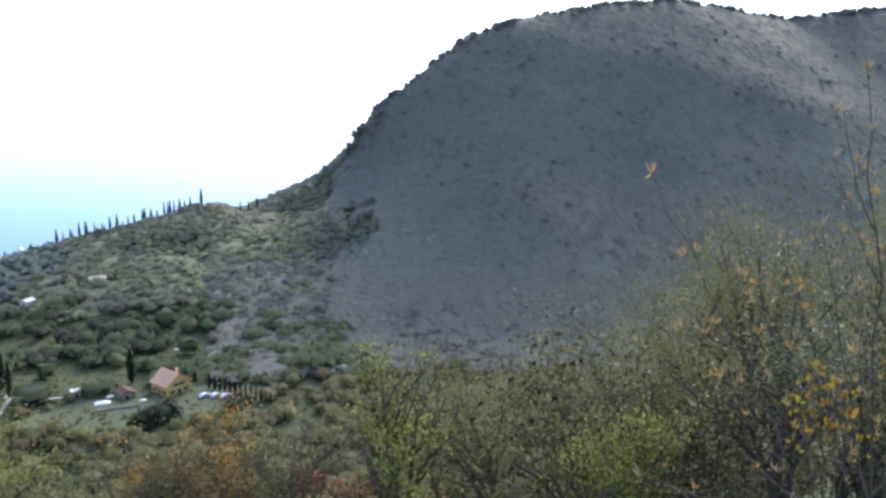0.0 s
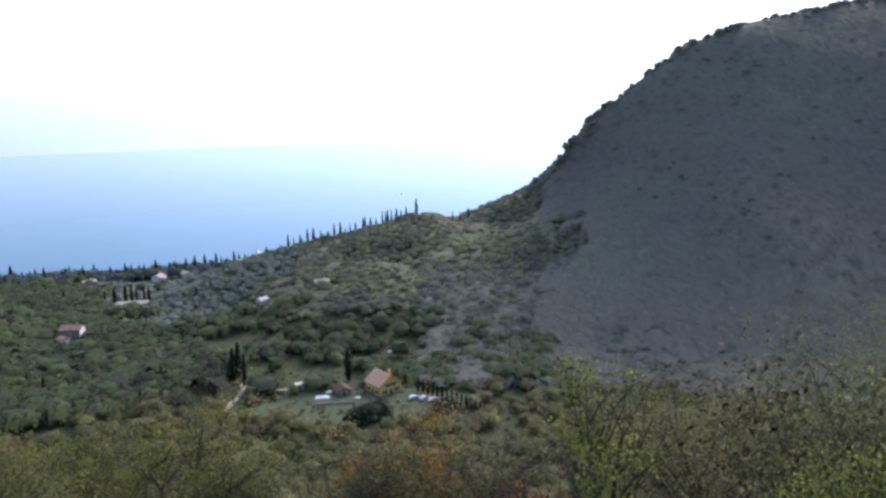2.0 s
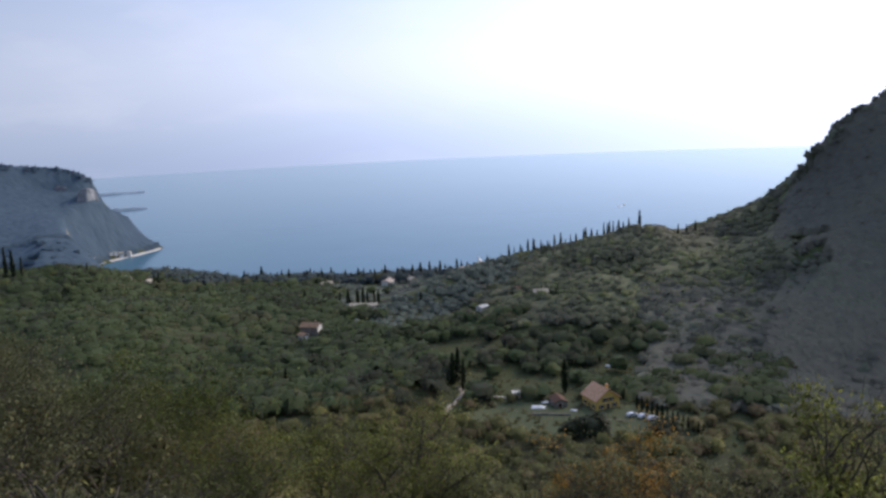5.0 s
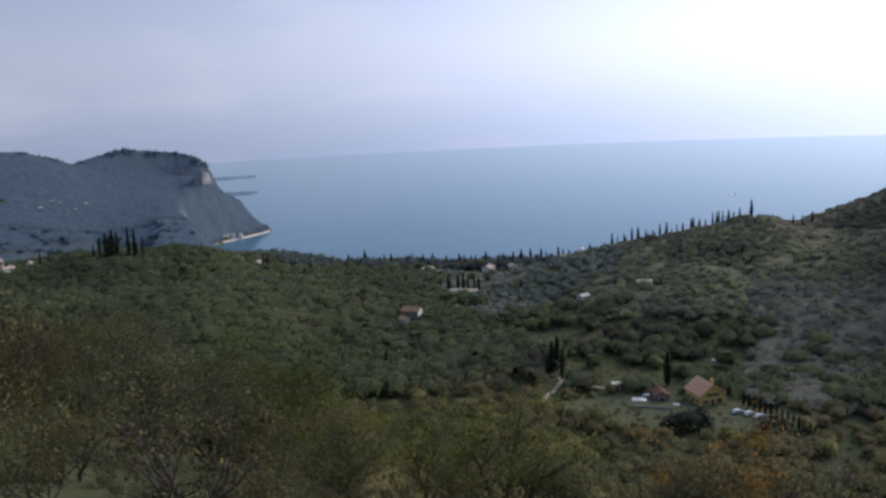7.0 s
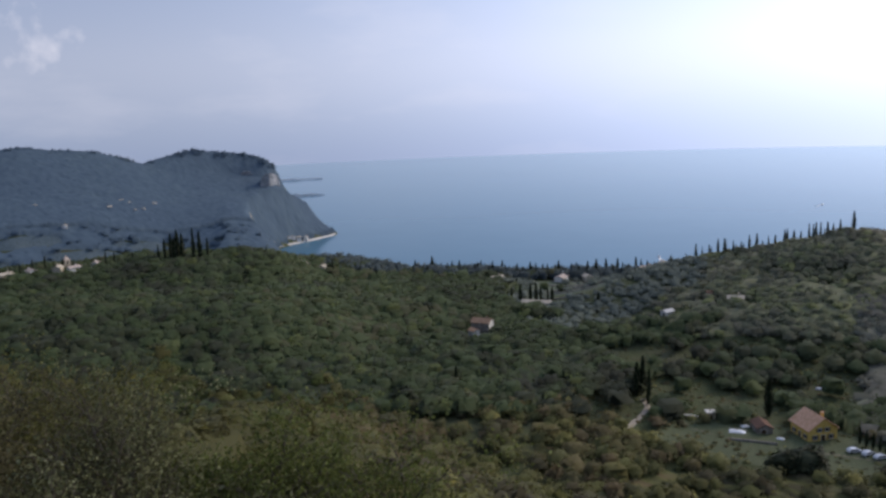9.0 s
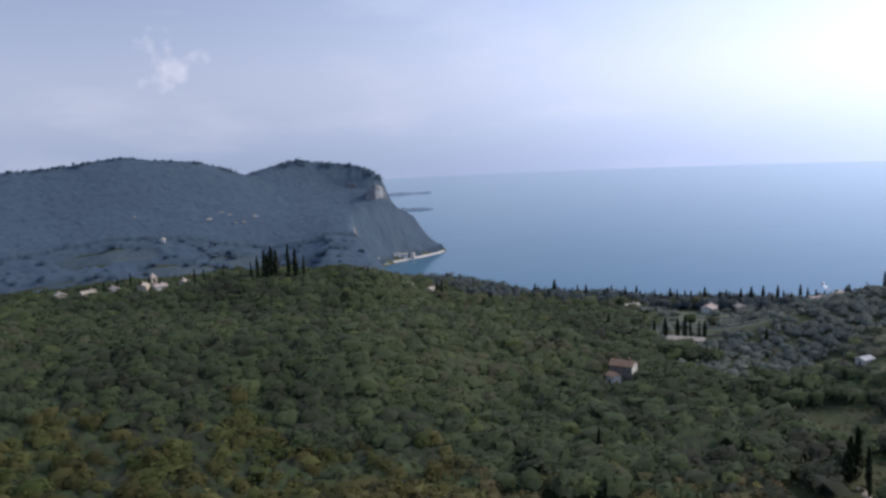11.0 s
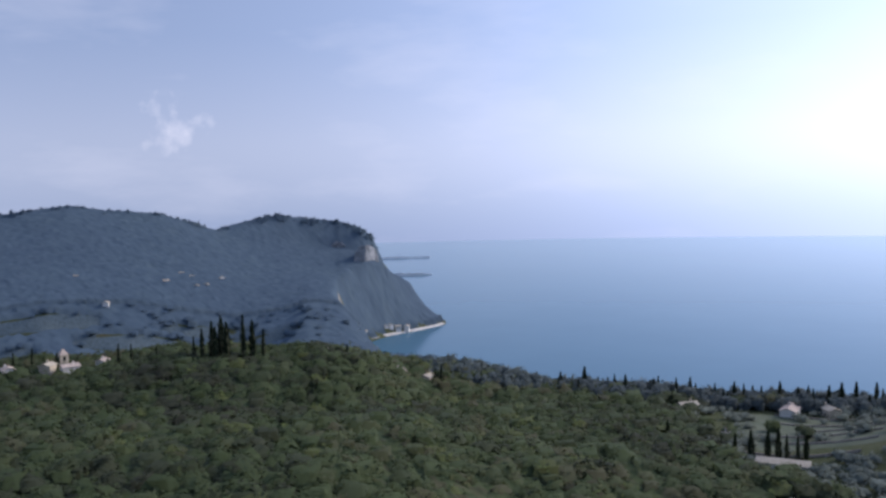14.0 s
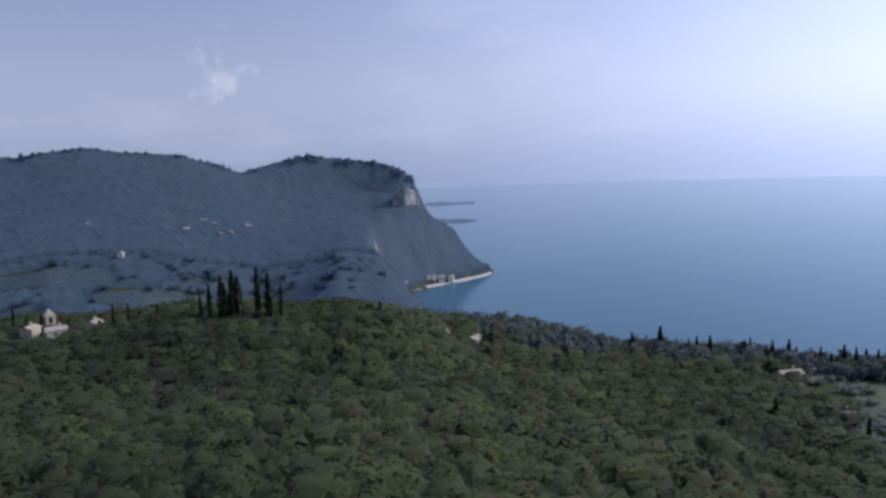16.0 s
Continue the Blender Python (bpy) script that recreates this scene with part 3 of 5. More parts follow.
def far_plain(x, y, az, r):
    """The low ground between the hill and the knoll, out to the shore."""
    return ~green_side(x, y, az) & (r > 425 + 30 * (patchy(x, y, 16, 5) - 0.5)) & (az > 20.5 + 3 * (patchy(x, y, 12, 2) - 0.5) + np.maximum(0, 520 - r) * 0.05)


woods("hill_wood", "dense green spring woodland on a rounded hill", 11, (2, 88), (288, 670), 5.0, (4.6, 7.4), (1.1, 1.5), 64, 0.16, M_wood,
      lambda x, y, z, az, r, rng: green_side(x, y, az) & ~on_bank(x, y, az, r) & (thin(x, y, az, r, rng) | ((az > 38.5) & (r < 620))), roof=2.4, lift=0.46, rugged=0.18, relief=0.16,
      cover=lambda x, y, z, az, r: closed(x, y, z, az, r) & green_side(x, y, az) & (~in_valley(az, r) | (patchy(x, y, 14, 2) > 0.72)))
woods("knoll_wood", "mixed grey-green woodland on a low knoll", 12, (2, 39), (285, 640), 3.7, (2.6, 4.8), (1.1, 1.6), 40, 0.2, M_knoll,
      lambda x, y, z, az, r, rng: ~green_side(x, y, az) & ~high_side(x, y, az, r) & ~far_plain(x, y, az, r) & (thin(x, y, az, r, rng) | ((z > 16) & (r > 400) & (az < 30))), roof=2.6, lift=0.54, rugged=0.16, relief=0.18,
      cover=lambda x, y, z, az, r: ~green_side(x, y, az) & ~far_plain(x, y, az, r) & closed(x, y, z, az, r) & (patchy(x, y, 25, 2) > 0.2) & (~in_valley(az, r) | (patchy(x, y, 14, 2) > 0.72)))
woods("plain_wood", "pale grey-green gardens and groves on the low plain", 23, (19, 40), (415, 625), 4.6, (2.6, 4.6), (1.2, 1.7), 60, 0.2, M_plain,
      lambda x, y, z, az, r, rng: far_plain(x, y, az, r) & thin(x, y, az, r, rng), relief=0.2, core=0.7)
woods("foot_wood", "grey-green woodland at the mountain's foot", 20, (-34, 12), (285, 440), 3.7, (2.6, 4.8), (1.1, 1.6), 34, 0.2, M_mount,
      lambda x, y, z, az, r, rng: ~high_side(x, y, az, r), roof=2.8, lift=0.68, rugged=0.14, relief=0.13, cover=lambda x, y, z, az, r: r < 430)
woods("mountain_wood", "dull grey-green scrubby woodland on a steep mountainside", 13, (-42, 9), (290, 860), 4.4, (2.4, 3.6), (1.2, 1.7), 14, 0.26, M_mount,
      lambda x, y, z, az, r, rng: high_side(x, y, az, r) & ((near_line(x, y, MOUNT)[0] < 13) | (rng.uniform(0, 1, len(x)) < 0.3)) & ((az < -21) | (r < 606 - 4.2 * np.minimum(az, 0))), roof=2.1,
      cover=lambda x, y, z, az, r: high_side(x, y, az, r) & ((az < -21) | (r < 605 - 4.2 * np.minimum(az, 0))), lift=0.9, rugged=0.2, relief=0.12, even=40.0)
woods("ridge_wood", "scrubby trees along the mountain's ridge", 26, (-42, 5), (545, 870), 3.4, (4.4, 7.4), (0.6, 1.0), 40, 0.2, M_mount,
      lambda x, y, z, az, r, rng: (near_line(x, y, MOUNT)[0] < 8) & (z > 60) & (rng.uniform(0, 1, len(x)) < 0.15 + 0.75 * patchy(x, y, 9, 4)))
SCRUB = lambda x, y, z, az, r, rng: ~in_yard(az, r) & ~((az < 33) & (r > 268) & (az > 22) & ~thin(x, y, az, r, rng)) & (rng.uniform(0, 1, len(x)) < 0.6 + 0.5 * patchy(x, y, 16, 4))
woods("slope_wood", "bushy green and olive scrub on the near slope", 14, (22, 47), (72, 305), 5.0, (3.0, 6.0), (1.0, 1.45), 130, 0.13, M_slope, SCRUB, roof=2.6, lift=0.25, rugged=0.2, cover=lambda x, y, z, az, r: (r > 110) & ~in_yard(az, r) & ~((az > 22) & (r > 262)) & (patchy(x, y, 13, 4) > 0.25))
woods("bank_wood", "yellow-olive young trees on the near slope", 24, (46, 95), (72, 390), 4.5, (3.6, 7.4), (0.9, 1.3), 74, 0.15, M_bank,
      lambda x, y, z, az, r, rng: on_bank(x, y, az, r) & (rng.uniform(0, 1, len(x)) < 0.75 + 0.4 * patchy(x, y, 16, 4)), roof=2.6, lift=0.25, rugged=0.16, relief=0.25,
      cover=lambda x, y, z, az, r: on_bank(x, y, az, r) & (r > 90))
woods("valley_scrub", "bushy olive scrub on the slope below the terrace", 16, (-50, 22), (58, 290), 5.2, (2.8, 5.2), (1.1, 1.5), 84, 0.16, M_slope, SCRUB, roof=2.6, lift=0.25, rugged=0.2, cover=lambda x, y, z, az, r: (r > 110) & ~in_yard(az, r) & ((r < 250) | (az < 5)) & (patchy(x, y, 13, 4) > 0.25))
def rough_grass(x, y, z, az, r, rng):
    """Tussocks over the valley's open grass, clear of houses, track and drive."""
    free = in_valley(az, r) | in_yard(az, r)
    for a, d, w in HOUSE_GAPS:
        hx, hy = plan(a, d)
        free &= np.hypot(x - hx, y - hy) > 0.75 * w
    return free & (rng.uniform(0, 1, len(x)) < 0.25 + 0.9 * patchy(x, y, 5, 3))


woods("meadow_tussocks", "rough tussocky grass on the valley floor", 21, (6, 35), (252, 400), 2.5, (0.4, 1.1), (1.3, 2.2), 12, 0.6, M_slope, rough_grass)
woods("slope_tussocks", "low brambles and tussocks between the slope's bushes", 22, (-50, 95), (58, 300), 4.4, (0.6, 1.6), (1.5, 2.4), 12, 0.55, M_slope,
      lambda x, y, z, az, r, rng: ~in_yard(az, r) & (rng.uniform(0, 1, len(x)) < 0.3 + 0.8 * patchy(x, y, 6, 2)))
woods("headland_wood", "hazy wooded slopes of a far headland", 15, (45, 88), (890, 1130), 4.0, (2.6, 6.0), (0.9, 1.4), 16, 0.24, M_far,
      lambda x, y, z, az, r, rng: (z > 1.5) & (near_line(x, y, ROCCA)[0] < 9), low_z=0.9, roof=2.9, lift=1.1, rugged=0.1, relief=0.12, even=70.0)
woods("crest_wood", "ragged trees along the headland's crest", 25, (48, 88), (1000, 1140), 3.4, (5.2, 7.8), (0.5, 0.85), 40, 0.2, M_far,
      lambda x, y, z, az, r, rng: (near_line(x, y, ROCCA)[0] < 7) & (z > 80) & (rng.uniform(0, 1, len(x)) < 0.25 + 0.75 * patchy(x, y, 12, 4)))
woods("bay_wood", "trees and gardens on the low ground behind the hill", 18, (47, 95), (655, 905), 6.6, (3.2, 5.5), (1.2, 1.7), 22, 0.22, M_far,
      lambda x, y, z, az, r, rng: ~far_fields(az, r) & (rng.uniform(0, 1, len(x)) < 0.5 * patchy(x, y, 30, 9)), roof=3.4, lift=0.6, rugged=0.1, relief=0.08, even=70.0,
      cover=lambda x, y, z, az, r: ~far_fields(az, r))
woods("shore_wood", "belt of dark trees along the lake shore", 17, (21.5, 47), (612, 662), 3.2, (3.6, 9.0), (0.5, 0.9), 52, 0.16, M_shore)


# ---- trees that stand singly ----
M_rock = rough_mat("pale_limestone", (0.15, 0.165, 0.18), (0.38, 0.385, 0.395), 0.12, 0.6, 0.9, 0.8, 0.3)
M_ochre = rough_mat("ochre_plaster", (0.68, 0.45, 0.12), (0.78, 0.55, 0.17), 0.4, 6.0)
M_white = rough_mat("white_plaster", (0.68, 0.65, 0.6), (0.8, 0.78, 0.74), 0.4, 6.0)
M_stone = rough_mat("grey_stone_wall", (0.16, 0.14, 0.12), (0.34, 0.31, 0.27), 0.9, 5.0, 0.95, 0.7, 0.05)
M_cream = rough_mat("cream_plaster", (0.5, 0.42, 0.32), (0.62, 0.55, 0.44), 0.4, 6.0)
M_oldtile = rough_mat("old_brown_roof_tiles", (0.15, 0.085, 0.06), (0.25, 0.15, 0.11), 0.8, 7.0, 0.9, 0.6, 0.04)
M_salmon = rough_mat("salmon_roof_tiles", (0.66, 0.36, 0.21), (0.84, 0.52, 0.35), 0.9, 7.0, 0.9, 0.6, 0.04)
M_brown = rough_mat("light_brown_roof_tiles", (0.3, 0.18, 0.11), (0.44, 0.29, 0.19), 0.8, 7.0, 0.9, 0.6, 0.04)
M_pale = rough_mat("faded_pink_roof_tiles", (0.46, 0.36, 0.3), (0.62, 0.52, 0.45), 0.8, 7.0, 0.9, 0.6, 0.04)
M_pane = rough_mat("dark_window_glass", (0.015, 0.018, 0.02), (0.03, 0.035, 0.04), 1.0, 8.0, 0.15, 0.0, 0.01)
M_shutter = rough_mat("brown_shutters", (0.06, 0.035, 0.02), (0.1, 0.06, 0.035), 2.0, 14.0)
M_sheet = rough_mat("white_plastic_sheet", (0.7, 0.72, 0.74), (0.85, 0.86, 0.88), 0.8, 4.0, 0.4)
M_car = rough_mat("white_car_paint", (0.72, 0.73, 0.75), (0.8, 0.81, 0.82), 0.5, 3.0, 0.2, 0.0, 0.01)
M_tyre = rough_mat("black_rubber", (0.012, 0.012, 0.012), (0.025, 0.025, 0.025), 4.0, 20.0)
M_gravel = rough_mat("pale_gravel", (0.3, 0.25, 0.19), (0.45, 0.39, 0.31), 0.3, 5.0)
M_shingle = rough_mat("pale_shingle", (0.5, 0.47, 0.42), (0.7, 0.67, 0.62), 0.1, 1.5)
M_dirt = rough_mat("trodden_earth", (0.13, 0.11, 0.075), (0.22, 0.19, 0.14), 0.4, 4.0)
# shore field's grass is lightened for the haze that lies over the plain
M_meadow = rough_mat("hazed_field_grass", (0.1, 0.122, 0.082), (0.14, 0.158, 0.108), 0.06, 1.5)
# far fields take a blue-grey tint in place of the haze before them
M_farfield = rough_mat("far_field_grass_hazed", (0.09, 0.125, 0.145), (0.125, 0.16, 0.17), 0.05, 0.6)
M_lawn = rough_mat("rough_lawn", (0.078, 0.094, 0.05), (0.11, 0.124, 0.066), 0.09, 1.2)


def tube(V, F, p, q, r0, r1, sides=5):
    """Adds a tapered limb from p to q to vertex and face lists."""
    p, q = Vector(p), Vector(q)
    d = (q - p).normalized()
    a = d.orthogonal().normalized()
    b = d.cross(a)
    k = len(V)
    for c, r in ((p, r0), (q, r1)):
        for i in range(sides):
            t = 2 * math.pi * i / sides
            V.append(tuple(c + (a * math.cos(t) + b * math.sin(t)) * r))
    for i in range(sides):
        j = (i + 1) % sides
        F.append((k + i, k + j, k + sides + j, k + sides + i))


def grow(rng, tall, wide, stems, forks, twist=0.35):
    """A branching skeleton: limb lists by order, and the twig tips."""
    limbs, tips = [[], [], []], []

    def shoot(p, d, length, r, order):
        steps = 4 if order < 2 else 3
        at = Vector(p)
        for s in range(steps):
            d2 = (d + Vector(rng.normal(0, twist * 0.5, 3)) + Vector((0, 0, 0.06))).normalized()
            end = at + d2 * (length / steps)
            r1 = r * (1 - 0.6 * (s + 1) / steps)
            limbs[order].append((at, end, r * (1 - 0.6 * s / steps), r1))
            if order >= 1:
                tips.append((end, d2, order))
            if order < 2 and (s > 0 or order == 1):
                for _ in range(forks):
                    side = Vector(rng.normal(0, 1, 3))
                    side.z = abs(side.z) * 0.5 + 0.25
                    out = (d2 * 0.55 + side.normalized() * (0.5 + 0.5 * wide / tall)).normalized()
                    shoot(end, out, length * rng.uniform(0.38, 0.62), r1 * 0.62, order + 1)
            at, d = end, d2

    for _ in range(stems):
        lean = Vector((rng.normal(0, 0.22 * wide / tall * (stems > 1) + 0.04), rng.normal(0, 0.22 * wide / tall * (stems > 1) + 0.04), 1)).normalized()
        shoot((rng.normal(0, 0.08), rng.normal(0, 0.08), -0.3), lean, tall * rng.uniform(0.72, 0.9), tall * 0.014 + 0.02, 0)
    return limbs, tips


def leaves(rng, tips, count, size, clump, slim=0.5):
    """Folded leaves in clumps about the twig ends: vertices, triangles, each leaf's clump and its way out of it."""
    n = max(12, count // 75)
    heads = np.array([tips[i][0] for i in rng.integers(0, len(tips), n)])
    idx = rng.integers(0, n, count)
    off = rng.normal(0, 1, (count, 3)) * [1, 1, 0.62]
    P = heads[idx] + off * clump * rng.uniform(0.7, 1.4, n)[idx, None]
    u = rng.normal(size=(count, 3))
    u[:, 2] += 0.3
    u /= np.linalg.norm(u, axis=1, keepdims=True)
    w = np.cross(u, rng.normal(size=(count, 3)))
    w /= np.linalg.norm(w, axis=1, keepdims=True) + 1e-9
    nrm = np.cross(u, w)
    s = (size * rng.uniform(0.6, 1.3, count))[:, None]
    V = np.stack([P, P + u * s * 0.55 + w * s * slim * 0.5 + nrm * s * 0.12, P + u * s, P + u * s * 0.55 - w * s * slim * 0.5 + nrm * s * 0.12], 1).reshape(-1, 3)
    q = np.arange(count)[:, None] * 4
    F = np.concatenate([q + [0, 1, 2], q + [0, 2, 3]])
    return V, F, idx, off


def make_tree(name, label, seed, tall, wide, stems, forks, count, size, mat, spread=0.12, slim=0.5, category="tree", group="", thin_twigs=1):
    rng = np.random.default_rng(seed)
    limbs, tips = grow(rng, tall, wide, stems, forks)
    top = max(t[0].z for t in tips)
    far = np.percentile([math.hypot(t[0].x, t[0].y) for t in tips], 92) + 1e-6
    sx, sz = (wide * 0.5) / far, tall / top
    fit = lambda v: (v[0] * sx, v[1] * sx, v[2] * sz)
    root = tagged(new(name), label, category, group)
    for nm, orders in (("trunk", (0,)), ("branchwork", (1, 2))):
        V, F = [], []
        for k in orders:
            for p, q, r0, r1 in limbs[k][::thin_twigs if k == 2 else 1]:
                tube(V, F, fit(p), fit(q), max(r0, 0.008), max(r1, 0.006), (7, 5, 3)[k])
        tagged(raw(nm, V, F, M_bark, root, smooth=True), kind="stuff" if nm == "branchwork" else "")
    tt = [(fit(t[0]),) for t in tips]
    V, F, idx, off = leaves(rng, tt, count, size, spread + 0.035 * wide, slim)
    # a clump's leaves face out of it and up, so that it shades as one body
    N = off * 0.3 + [0, 0, 0.5] + rng.normal(0, 0.2, (count, 3))
    N /= np.linalg.norm(N, axis=1, keepdims=True) + 1e-9
    tone = rng.uniform(0, 1, idx.max() + 1)
    raw("crown", V, F, mat, root, tint=np.repeat(np.clip(0.1 + tone[idx] * 0.55 + rng.uniform(0, 0.3, count), 0, 1), 4), normals=np.repeat(N, 4, axis=0))
    return root


def plant(ob, az, d, turn=0.0, size=1.0, sink=0.0):
    x, y = spot(az, d)
    return pose(x, y, height(x, y) - sink, 0, 0, turn) @ Matrix.Scale(size * squeeze(d), 4)


L_spring = leaf_mat("fresh_spring_leaves", [(0.0, (0.122, 0.142, 0.038)), (0.5, (0.205, 0.236, 0.059)), (1.0, (0.368, 0.374, 0.110))], 0.45)
L_olive = leaf_mat("olive_leaves", [(0.0, (0.103, 0.109, 0.052)), (0.6, (0.170, 0.182, 0.089)), (1.0, (0.325, 0.333, 0.193))], 0.35)
L_bud = leaf_mat("pale_buds", [(0.0, (0.144, 0.144, 0.060)), (0.6, (0.240, 0.234, 0.100)), (1.0, (0.432, 0.420, 0.220))], 0.35)
L_willow = leaf_mat("yellow_green_fine_leaves", [(0.0, (0.104, 0.104, 0.034)), (0.5, (0.171, 0.171, 0.052)), (1.0, (0.281, 0.259, 0.087))], 0.45)
L_rust = leaf_mat("rusty_orange_leaves", [(0.0, (0.252, 0.182, 0.053)), (0.5, (0.420, 0.245, 0.060)), (1.0, (0.571, 0.322, 0.084))], 0.45)
L_red = leaf_mat("brick_red_leaves", [(0.0, (0.17, 0.075, 0.045)), (0.6, (0.28, 0.12, 0.07)), (1.0, (0.33, 0.18, 0.1))], 0.45)
L_gold = leaf_mat("golden_young_leaves", [(0.0, (0.276, 0.220, 0.130)), (0.5, (0.437, 0.330, 0.180)), (0.8, (0.517, 0.352, 0.130)), (0.93, (0.575, 0.396, 0.080)), (1.0, (0.517, 0.242, 0.100))], 0.4)
L_brown = leaf_mat("brown_green_leaves", [(0.0, (0.081, 0.074, 0.041)), (0.6, (0.135, 0.121, 0.061)), (1.0, (0.203, 0.203, 0.081))], 0.35)
L_yellow = leaf_mat("bright_yellow_leaves", [(0.0, (0.3, 0.2, 0.05)), (0.4, (0.5, 0.38, 0.05)), (0.8, (0.6, 0.48, 0.06)), (1.0, (0.5, 0.25, 0.06))], 0.4)
L_green = leaf_mat("bright_green_leaves", [(0.0, (0.076, 0.097, 0.032)), (0.5, (0.120, 0.154, 0.044)), (1.0, (0.214, 0.239, 0.076))], 0.45)
L_dark = leaf_mat("dark_evergreen_leaves", [(0.0, (0.018, 0.024, 0.012)), (1.0, (0.04, 0.05, 0.025))], 0.15)

def near_tree(nm, lab, seed, az, d, tall, wide, st, fk, ct, sz, mt, sp, sl):
    """Bearing, distance, height, width, stems, forks, leaves, leaf size, leaf material, spread of a clump, slimness of a leaf."""
    close = d < 34 and az < -3
    more, fine = (1.7, 1.0) if d > 45 else (2.3, 0.86) if close else (1.25, 0.9) if az > 50 else (1.0, 1.0)
    tree = make_tree(nm, lab, seed, tall, wide, st, fk, int(ct * more), sz * fine, mt, sp, sl, thin_twigs=3 if close else 1)
    tree.matrix_basis = plant(tree, az, d)


near_tree("young_tree", "slender young tree with fresh yellow-green leaves on the slope", 1, -1.5, 21, 7.0, 4.4, 4, 2, 2600, 0.13, L_spring, 0.1, 0.55)
near_tree("bare_tree", "nearly bare tree dotted with pale opening buds", 2, -15, 29, 11.3, 8.5, 2, 3, 8000, 0.065, L_bud, 0.16, 0.6)
near_tree("willow_tree", "bushy tree in fine yellow-green leaf", 3, -25, 23, 10.4, 7.0, 4, 3, 15000, 0.11, L_willow, 0.3, 0.28)
near_tree("willow_tree", "bushy tree in fine yellow-green leaf", 33, -35, 21, 10.5, 7.5, 4, 3, 12000, 0.11, L_willow, 0.3, 0.28)
near_tree("scrub_tree", "tangled grey-brown scrub tree with sparse buds", 4, -9, 26, 7.6, 7.5, 4, 3, 8500, 0.07, L_bud, 0.2, 0.6)
near_tree("scrub_tree", "tangled olive scrub tree with small leaves", 5, -20, 17, 5.6, 6.0, 5, 3, 7000, 0.085, L_olive, 0.22, 0.5)
near_tree("scrub_tree", "tangled olive scrub tree with small leaves", 6, -30, 14, 5.8, 5.5, 5, 3, 6500, 0.08, L_olive, 0.22, 0.5)
near_tree("red_bush", "brick-red leafed bush among green scrub", 7, 2.0, 20, 3.0, 3.6, 5, 2, 1500, 0.12, L_red, 0.15, 0.6)
near_tree("rusty_tree", "small tree in rusty orange young leaf", 8, 11.8, 34, 7.0, 6.2, 3, 3, 5500, 0.13, L_rust, 0.2, 0.55)
near_tree("rusty_tree", "small tree in rusty orange young leaf", 9, 15.5, 36, 5.6, 5.0, 3, 3, 4000, 0.13, L_rust, 0.2, 0.55)
near_tree("maple_tree", "broad tree in bright yellow-green spring leaf", 10, 30, 41, 9.4, 10.0, 4, 3, 9000, 0.13, L_spring, 0.18, 0.6)
near_tree("maple_tree", "broad tree in bright yellow-green spring leaf", 21, 36, 43, 7.4, 8.0, 4, 3, 7000, 0.13, L_spring, 0.18, 0.6)
near_tree("maple_tree", "broad tree in olive-green spring leaf", 22, 23.5, 40, 6.6, 7.0, 4, 3, 7000, 0.15, L_olive, 0.26, 0.6)
near_tree("scrub_tree", "grey-green scrub tree with sparse small leaves", 23, 6.5, 30, 6.0, 6.5, 4, 3, 6500, 0.11, L_olive, 0.25, 0.6)
near_tree("scrub_tree", "grey-green scrub tree with sparse small leaves", 24, 18.5, 31, 5.4, 6.0, 4, 3, 6000, 0.11, L_olive, 0.25, 0.6)
near_tree("bare_tree", "thin bare tree dotted with pale buds", 25, -5.5, 33, 9.0, 6.0, 3, 3, 5000, 0.07, L_bud, 0.16, 0.6)
near_tree("bright_bush", "bright green leafy bush on the slope", 26, 45, 34, 4.6, 6.5, 5, 3, 7500, 0.12, L_willow, 0.25, 0.5)
near_tree("bright_bush", "bright green leafy bush on the slope", 27, 52, 42, 6.0, 7.5, 5, 3, 8000, 0.13, L_olive, 0.28, 0.5)
near_tree("bright_bush", "small light green bush on the slope", 28, -18.5, 12.5, 2.6, 2.2, 5, 2, 1800, 0.08, L_spring, 0.14, 0.5)
near_tree("maple_tree", "broad tree in deep green spring leaf on the slope", 41, 46, 50, 9.5, 9.5, 4, 3, 8500, 0.17, L_green, 0.28, 0.6)
near_tree("maple_tree", "broad tree in deep green spring leaf on the slope", 42, 51.5, 54, 10.5, 10.0, 4, 3, 8500, 0.17, L_green, 0.28, 0.6)
near_tree("olive_tree", "bushy tree in brownish olive young leaf", 43, 57, 50, 9.5, 9.5, 4, 3, 8500, 0.15, L_olive, 0.28, 0.5)
near_tree("olive_tree", "bushy tree in brownish olive young leaf", 44, 63, 52, 8.0, 10.0, 4, 3, 8500, 0.15, L_brown, 0.28, 0.5)
near_tree("olive_tree", "bushy tree in yellow-green young leaf", 45, 69, 50, 7.0, 10.0, 4, 3, 8500, 0.15, L_willow, 0.28, 0.5)
near_tree("olive_tree", "bushy tree in brownish olive young leaf", 46, 76, 54, 8.0, 10.0, 4, 3, 7500, 0.15, L_olive, 0.28, 0.5)
near_tree("olive_tree", "bushy tree in yellow-green young leaf", 47, 42, 63, 9.0, 9.5, 4, 3, 7500, 0.16, L_willow, 0.28, 0.5)
near_tree("maple_tree", "broad tree in deep green spring leaf on the slope", 48, 49, 67, 9.5, 10.0, 4, 3, 7500, 0.18, L_green, 0.28, 0.6)
near_tree("olive_tree", "bushy tree in yellow-green young leaf", 49, 60, 65, 10.5, 10.5, 4, 3, 7500, 0.16, L_willow, 0.28, 0.5)
